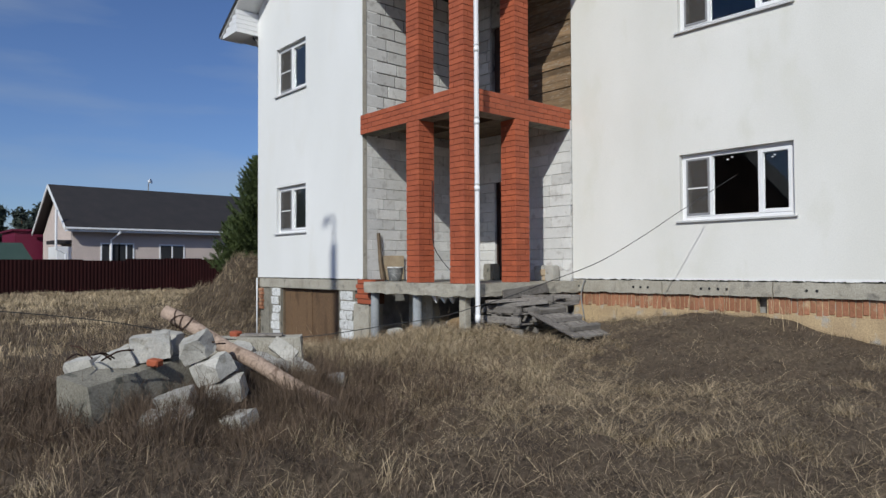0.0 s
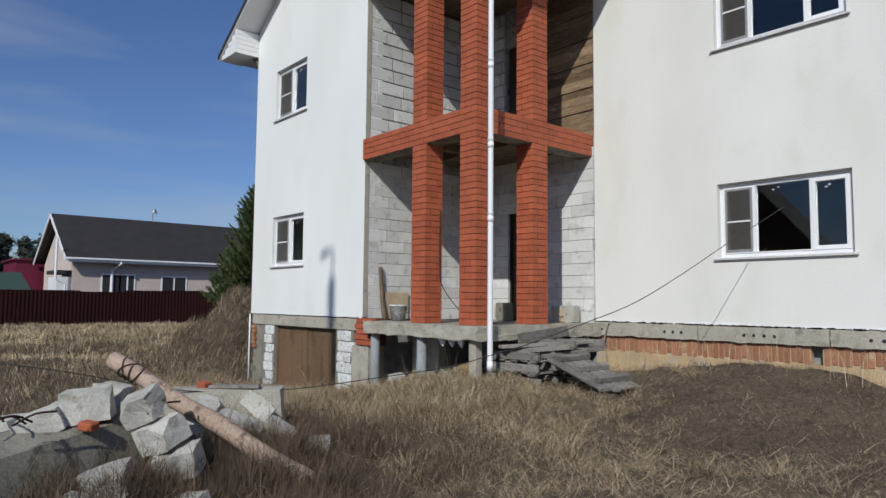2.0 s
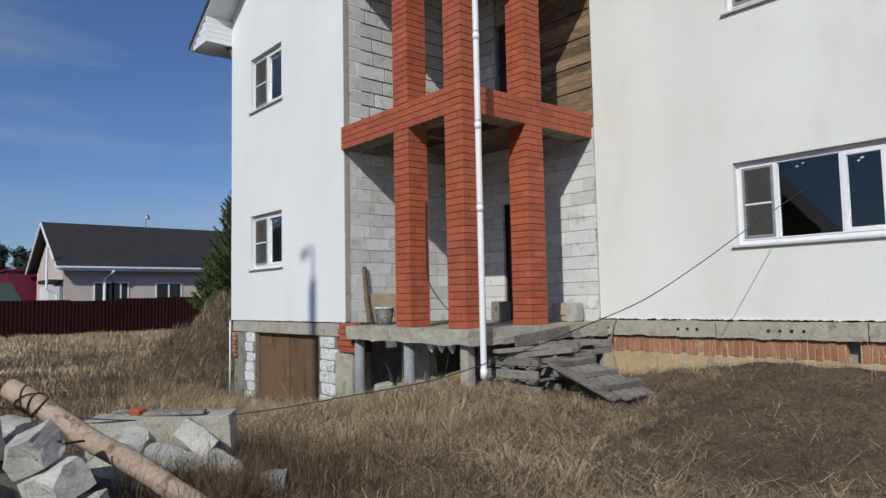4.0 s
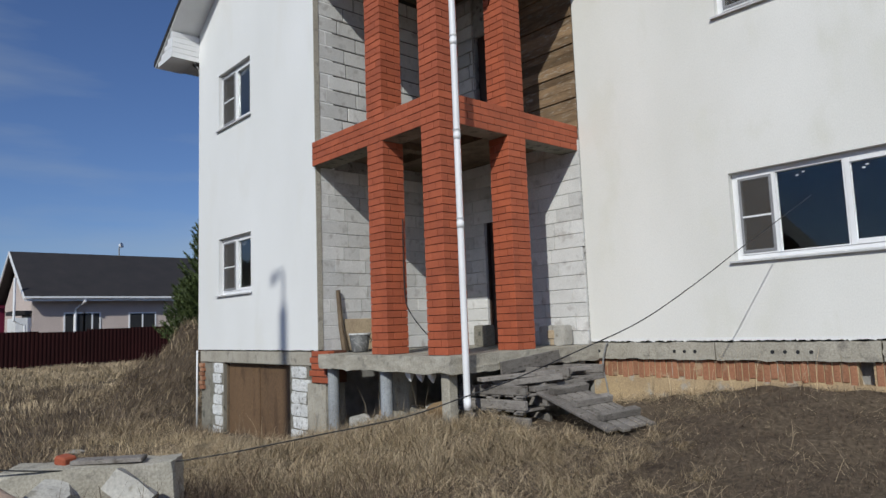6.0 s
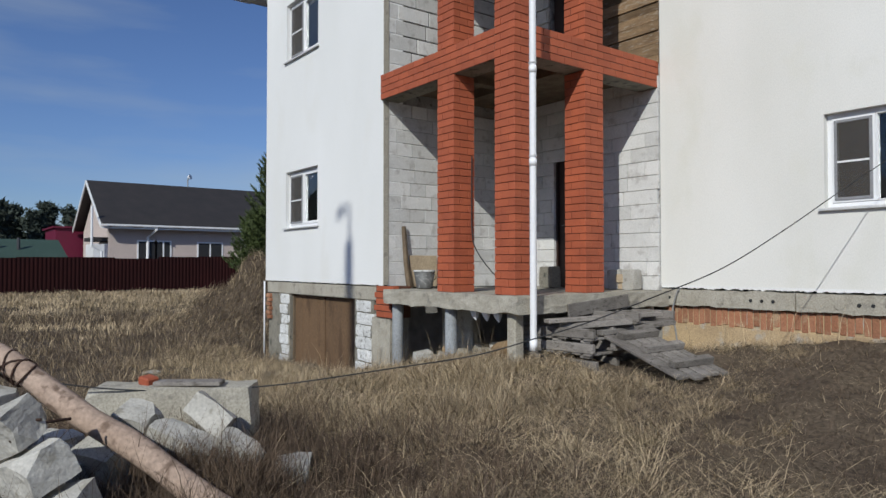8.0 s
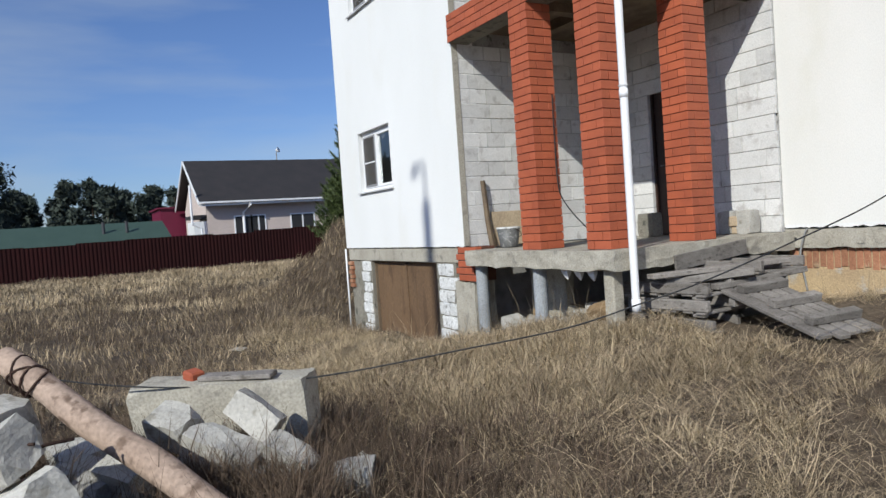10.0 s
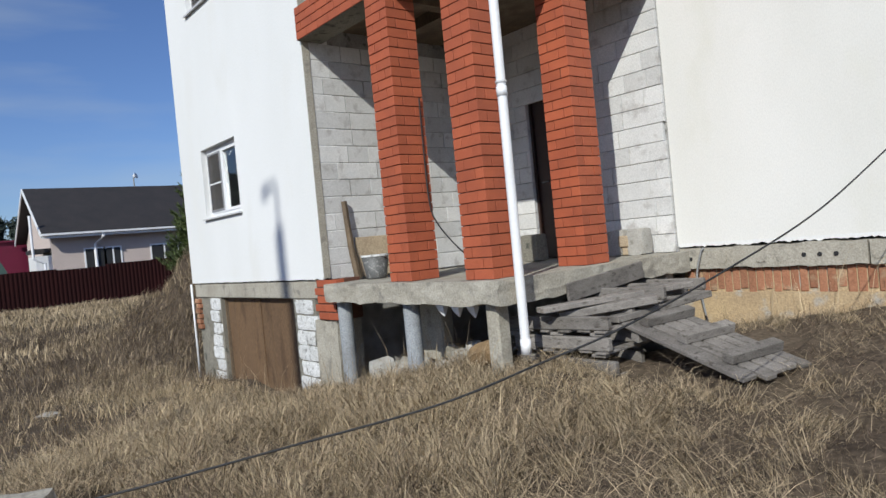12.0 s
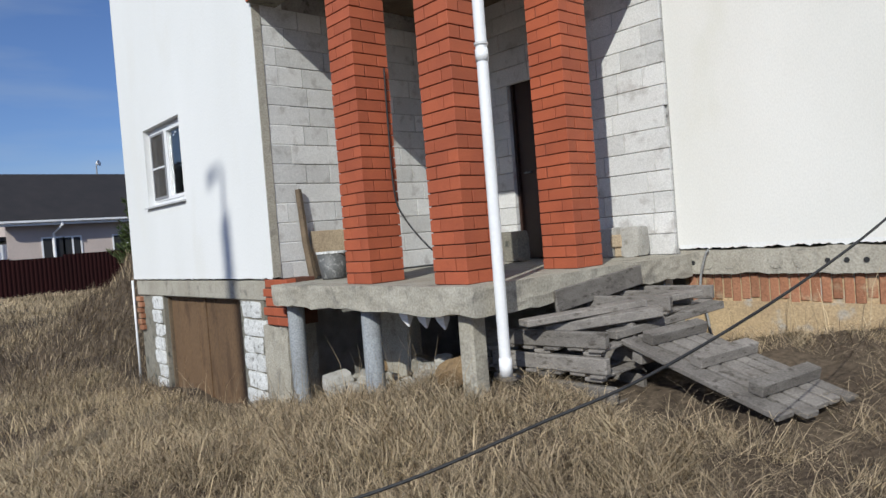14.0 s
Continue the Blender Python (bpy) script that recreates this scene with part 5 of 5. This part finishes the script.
def build_grass():
    rng = np.random.default_rng(7)
    # short matted grass of the yard
    n = 215000
    x, y = rng.uniform(1.0, 12.5, n), rng.uniform(-9.0, 2.8, n)
    q = clear(x, y) & (rng.random(n) < (0.75 + 0.25 * patch(x, y)) * (1 - 0.15 * trodden(x, y)))
    x, y = x[q], y[q]
    az = rng.uniform(0, math.tau, len(x))
    b = brown_ground(x, y)
    pick = rng.random(len(x)) < b * 0.8
    for sel, material, label, name in ((~pick, "straw", "short matted dry brown grass of the yard", "short_grass"), (pick, "weed_grass", "short greyish brown dead grass of the yard", "brown_grass")):
        xs, ys = x[sel], y[sel]
        grass(name, rng, xs, ys, rng.uniform(0.04, 0.16, len(xs)) * (1 - 0.35 * trodden(xs, ys)), rng.uniform(0.0022, 0.0048, len(xs)), np.full(len(xs), 1.7), material, label, droop=0.0, az=az[sel], lo=0.5, lift=0.02)
    # long dead straw draped over the tussocks
    n = 150000
    x, y = rng.uniform(-0.5, 11.5, n), rng.uniform(-8.5, 2.7, n)
    mat_zone = np.exp(-(np.maximum(0, np.abs(y + 1.6) - 1.9) / 1.6) ** 2) * np.clip((8.8 - x) / 3, 0, 1)
    dense = (0.16 + 0.84 * mat_zone) * (0.25 + 0.9 * tuft(x, y)) * (1 - 0.75 * brown_ground(x, y)) * (1 - 0.7 * trodden(x, y))
    q = clear(x, y) & (rng.random(n) < dense)
    x, y = x[q], y[q]
    az = downhill(x, y) + rng.normal(size=len(x)) * 1.6
    grass("lying_straw", rng, x, y, rng.uniform(0.12, 0.38, len(x)), rng.uniform(0.002, 0.0045, len(x)), np.full(len(x), 2.0), "straw_pale", "long pale dead straw draped over the yard", droop=-0.2, az=az, lo=0.72, lift=0.09)
    # arching tussocks
    n = 1500
    cx, cy = rng.uniform(-0.5, 10.5, n), rng.uniform(-8.0, 2.5, n)
    near = np.exp(-(np.maximum(0, np.abs(cy + 1.2) - 1.6) / 1.2) ** 2) * np.clip((7.6 - cx) / 3, 0, 1)
    ok = clear(cx, cy) & (rng.random(n) < (0.10 + 0.75 * near) * (1 - 0.8 * brown_ground(cx, cy)))
    cx, cy = cx[ok], cy[ok]
    m = 90
    sz = np.repeat(rng.uniform(0.55, 1.3, len(cx)), m)
    ca = np.repeat(rng.uniform(0, math.tau, len(cx)), m) + rng.normal(size=len(cx) * m) * 1.0
    x = np.repeat(cx, m) + rng.normal(size=len(cx) * m) * 0.07 * sz
    y = np.repeat(cy, m) + rng.normal(size=len(cx) * m) * 0.07 * sz
    q = clear(x, y)
    x, y, ca, sz = x[q], y[q], ca[q], sz[q]
    grass("pale_grass_tufts", rng, x, y, rng.uniform(0.12, 0.34, len(x)) * sz, rng.uniform(0.002, 0.0045, len(x)), np.full(len(x), 1.5), "straw_pale", "pale arching straw tussocks in the yard", droop=0.9, az=ca, lo=0.5)
    # large drooping clumps before the porch
    n, m = 85, 170
    cx, cy = rng.uniform(-0.5, 5.0, n), rng.uniform(-2.6, -0.35, n)
    sz = np.repeat(rng.uniform(0.6, 1.15, n), m)
    ca = np.repeat(rng.uniform(0, math.tau, n), m) + rng.normal(size=n * m) * 1.1
    x, y = np.repeat(cx, m) + rng.normal(size=n * m) * 0.09 * sz, np.repeat(cy, m) + rng.normal(size=n * m) * 0.09 * sz
    q = clear(x, y)
    x, y, ca, sz = x[q], y[q], ca[q], sz[q]
    grass("drooping_clumps", rng, x, y, rng.uniform(0.22, 0.56, len(x)) * sz, rng.uniform(0.0025, 0.005, len(x)), np.full(len(x), 1.55), "straw_pale", "large drooping clumps of pale straw by the porch", droop=0.75, az=ca, lo=0.5)
    # taller grass along the porch and the basement front
    n = 34000
    x, y = rng.uniform(-6.0, 4.4, n), -0.1 - rng.gamma(1.6, 0.75, n)
    q = clear(x, y) & (rng.random(n) < 0.62 + 0.45 * patch(x, y, 1.7, 1.0))
    x, y = x[q], y[q]
    az = 2.0 * patch(x, y, 2.6, 2.5) + rng.normal(size=len(x)) * 1.2
    grass("porch_grass", rng, x, y, rng.uniform(0.10, 0.42, len(x)) * (0.55 + 0.45 * np.clip(-y, 0, 1)), rng.uniform(0.003, 0.006, len(x)), np.full(len(x), 1.3), "straw_pale", "taller pale dry grass before the basement", droop=0.9, az=az)
    # field
    n = 140000
    u = rng.random(n) ** 0.62
    x = 2.5 - u * 36
    y = -16 + rng.random(n) * 34
    q = clear(x, y) & ((y < 1.0) | (x < -4.7)) & (y < 4 + 0.45 * (-x)) & (rng.random(n) < (0.8 + 0.3 * patch(x, y, 0.5, 2.0)) * (1 - 0.8 * brown_ground(x, y)))
    x, y = x[q], y[q]
    far = np.clip((2 - x) / 34, 0, 1)
    az = 2.2 * patch(x, y, 0.7, 0.4) + rng.normal(size=len(x)) * 0.9
    grass("field_grass", rng, x, y, rng.uniform(0.12, 0.42, len(x)) * (0.85 + 0.25 * patch(x, y, 0.9, 5.0).clip(-1, 1)), rng.uniform(0.004, 0.008, len(x)) * (1 + 3.2 * far), np.full(len(x), 0.8), "straw_pale", "tall pale dry grass of the field", droop=0.8, az=az)
    n = 80000
    x = 2.0 - (rng.random(n) ** 0.75) * 20
    y = -13 + rng.random(n) * 18
    q = clear(x, y) & ((y < 0.5) | (x < -4.7)) & (patch(x, y, 0.55, 0.7) > -0.35)
    x, y = x[q], y[q]
    grass("field_weeds", rng, x, y, rng.uniform(0.12, 0.40, len(x)), rng.uniform(0.004, 0.009, len(x)), np.full(len(x), 0.9), "weed_grass", "brownish dry grass patches in the field", droop=0.6)
    # dead brown weeds round the rubble
    n = 75000
    x, y = 4.85 + rng.normal(size=n) * 1.0, -4.9 + rng.normal(size=n) * 1.1
    grass("dead_weeds", rng, x, y, rng.uniform(0.08, 0.36, n) * (0.5 + 0.8 * tuft(x, y)), rng.uniform(0.002, 0.005, n), np.full(n, 0.95), "weed", "dark brown dead weeds round the rubble", "weeds", droop=0.5)
    n = 1500
    x, y = 4.95 + rng.normal(size=n) * 0.55, -4.75 + rng.normal(size=n) * 0.75
    grass("weed_stems", rng, x, y, rng.uniform(0.25, 0.6, n), rng.uniform(0.003, 0.006, n), np.full(n, 0.6), "weed", "thin dark weed stems standing among the rubble", "weeds", droop=0.6)
    n = 60000
    x, y = rng.uniform(-3, 12.5, n), rng.uniform(-9, 2.8, n)
    q = clear(x, y) & (rng.random(n) < brown_ground(x, y) * (1.1 - 0.7 * tuft(x, y)))
    x, y = x[q], y[q]
    grass("brown_weeds", rng, x, y, rng.uniform(0.06, 0.26, len(x)) * (1 - 0.4 * trodden(x, y)), rng.uniform(0.002, 0.005, len(x)), np.full(len(x), 0.9), "weed", "dark brown dead weed patches in the yard", "weeds", droop=0.5)
    n = 14000
    x, y = rng.normal(size=n) * 2.4 - 9.0, rng.normal(size=n) * 1.6 + 1.6
    q = clear(x, y) & ((x < -4.8) | (y < -0.1))
    x, y = x[q], y[q]
    half = len(x) // 2
    grass("mound_straw", rng, x[half:], y[half:], rng.uniform(0.12, 0.5, len(x) - half), rng.uniform(0.005, 0.012, len(x) - half), np.full(len(x) - half, 1.6), "straw", "dry straw hanging down the earth mound", "grass", droop=0.2, az=0.6 + rng.normal(size=len(x) - half) * 0.6)
    x, y = x[:half], y[:half]
    grass("mound_weeds", rng, x, y, rng.uniform(0.08, 0.36, len(x)), rng.uniform(0.005, 0.012, len(x)), np.full(len(x), 1.2), "weed_grass", "brown dead weeds on the earth mound", "weeds", droop=0.6)
    # single stalks before the slabs
    n = 150
    x = np.concatenate([rng.uniform(3.3, 9.5, 60), rng.uniform(0.4, 3.2, 60), rng.uniform(-3.5, 0, 30)])
    y = np.concatenate([rng.uniform(2.3, 2.7, 60), rng.uniform(-0.5, -0.15, 60), rng.uniform(-0.6, -0.1, 30)])
    grass("tall_stalks", rng, x, y, rng.uniform(0.3, 0.75, n), rng.uniform(0.003, 0.006, n), np.full(n, 0.3), "straw_pale", "single tall dry stalks by the house wall", "stalks", droop=1.0)


build_grass()
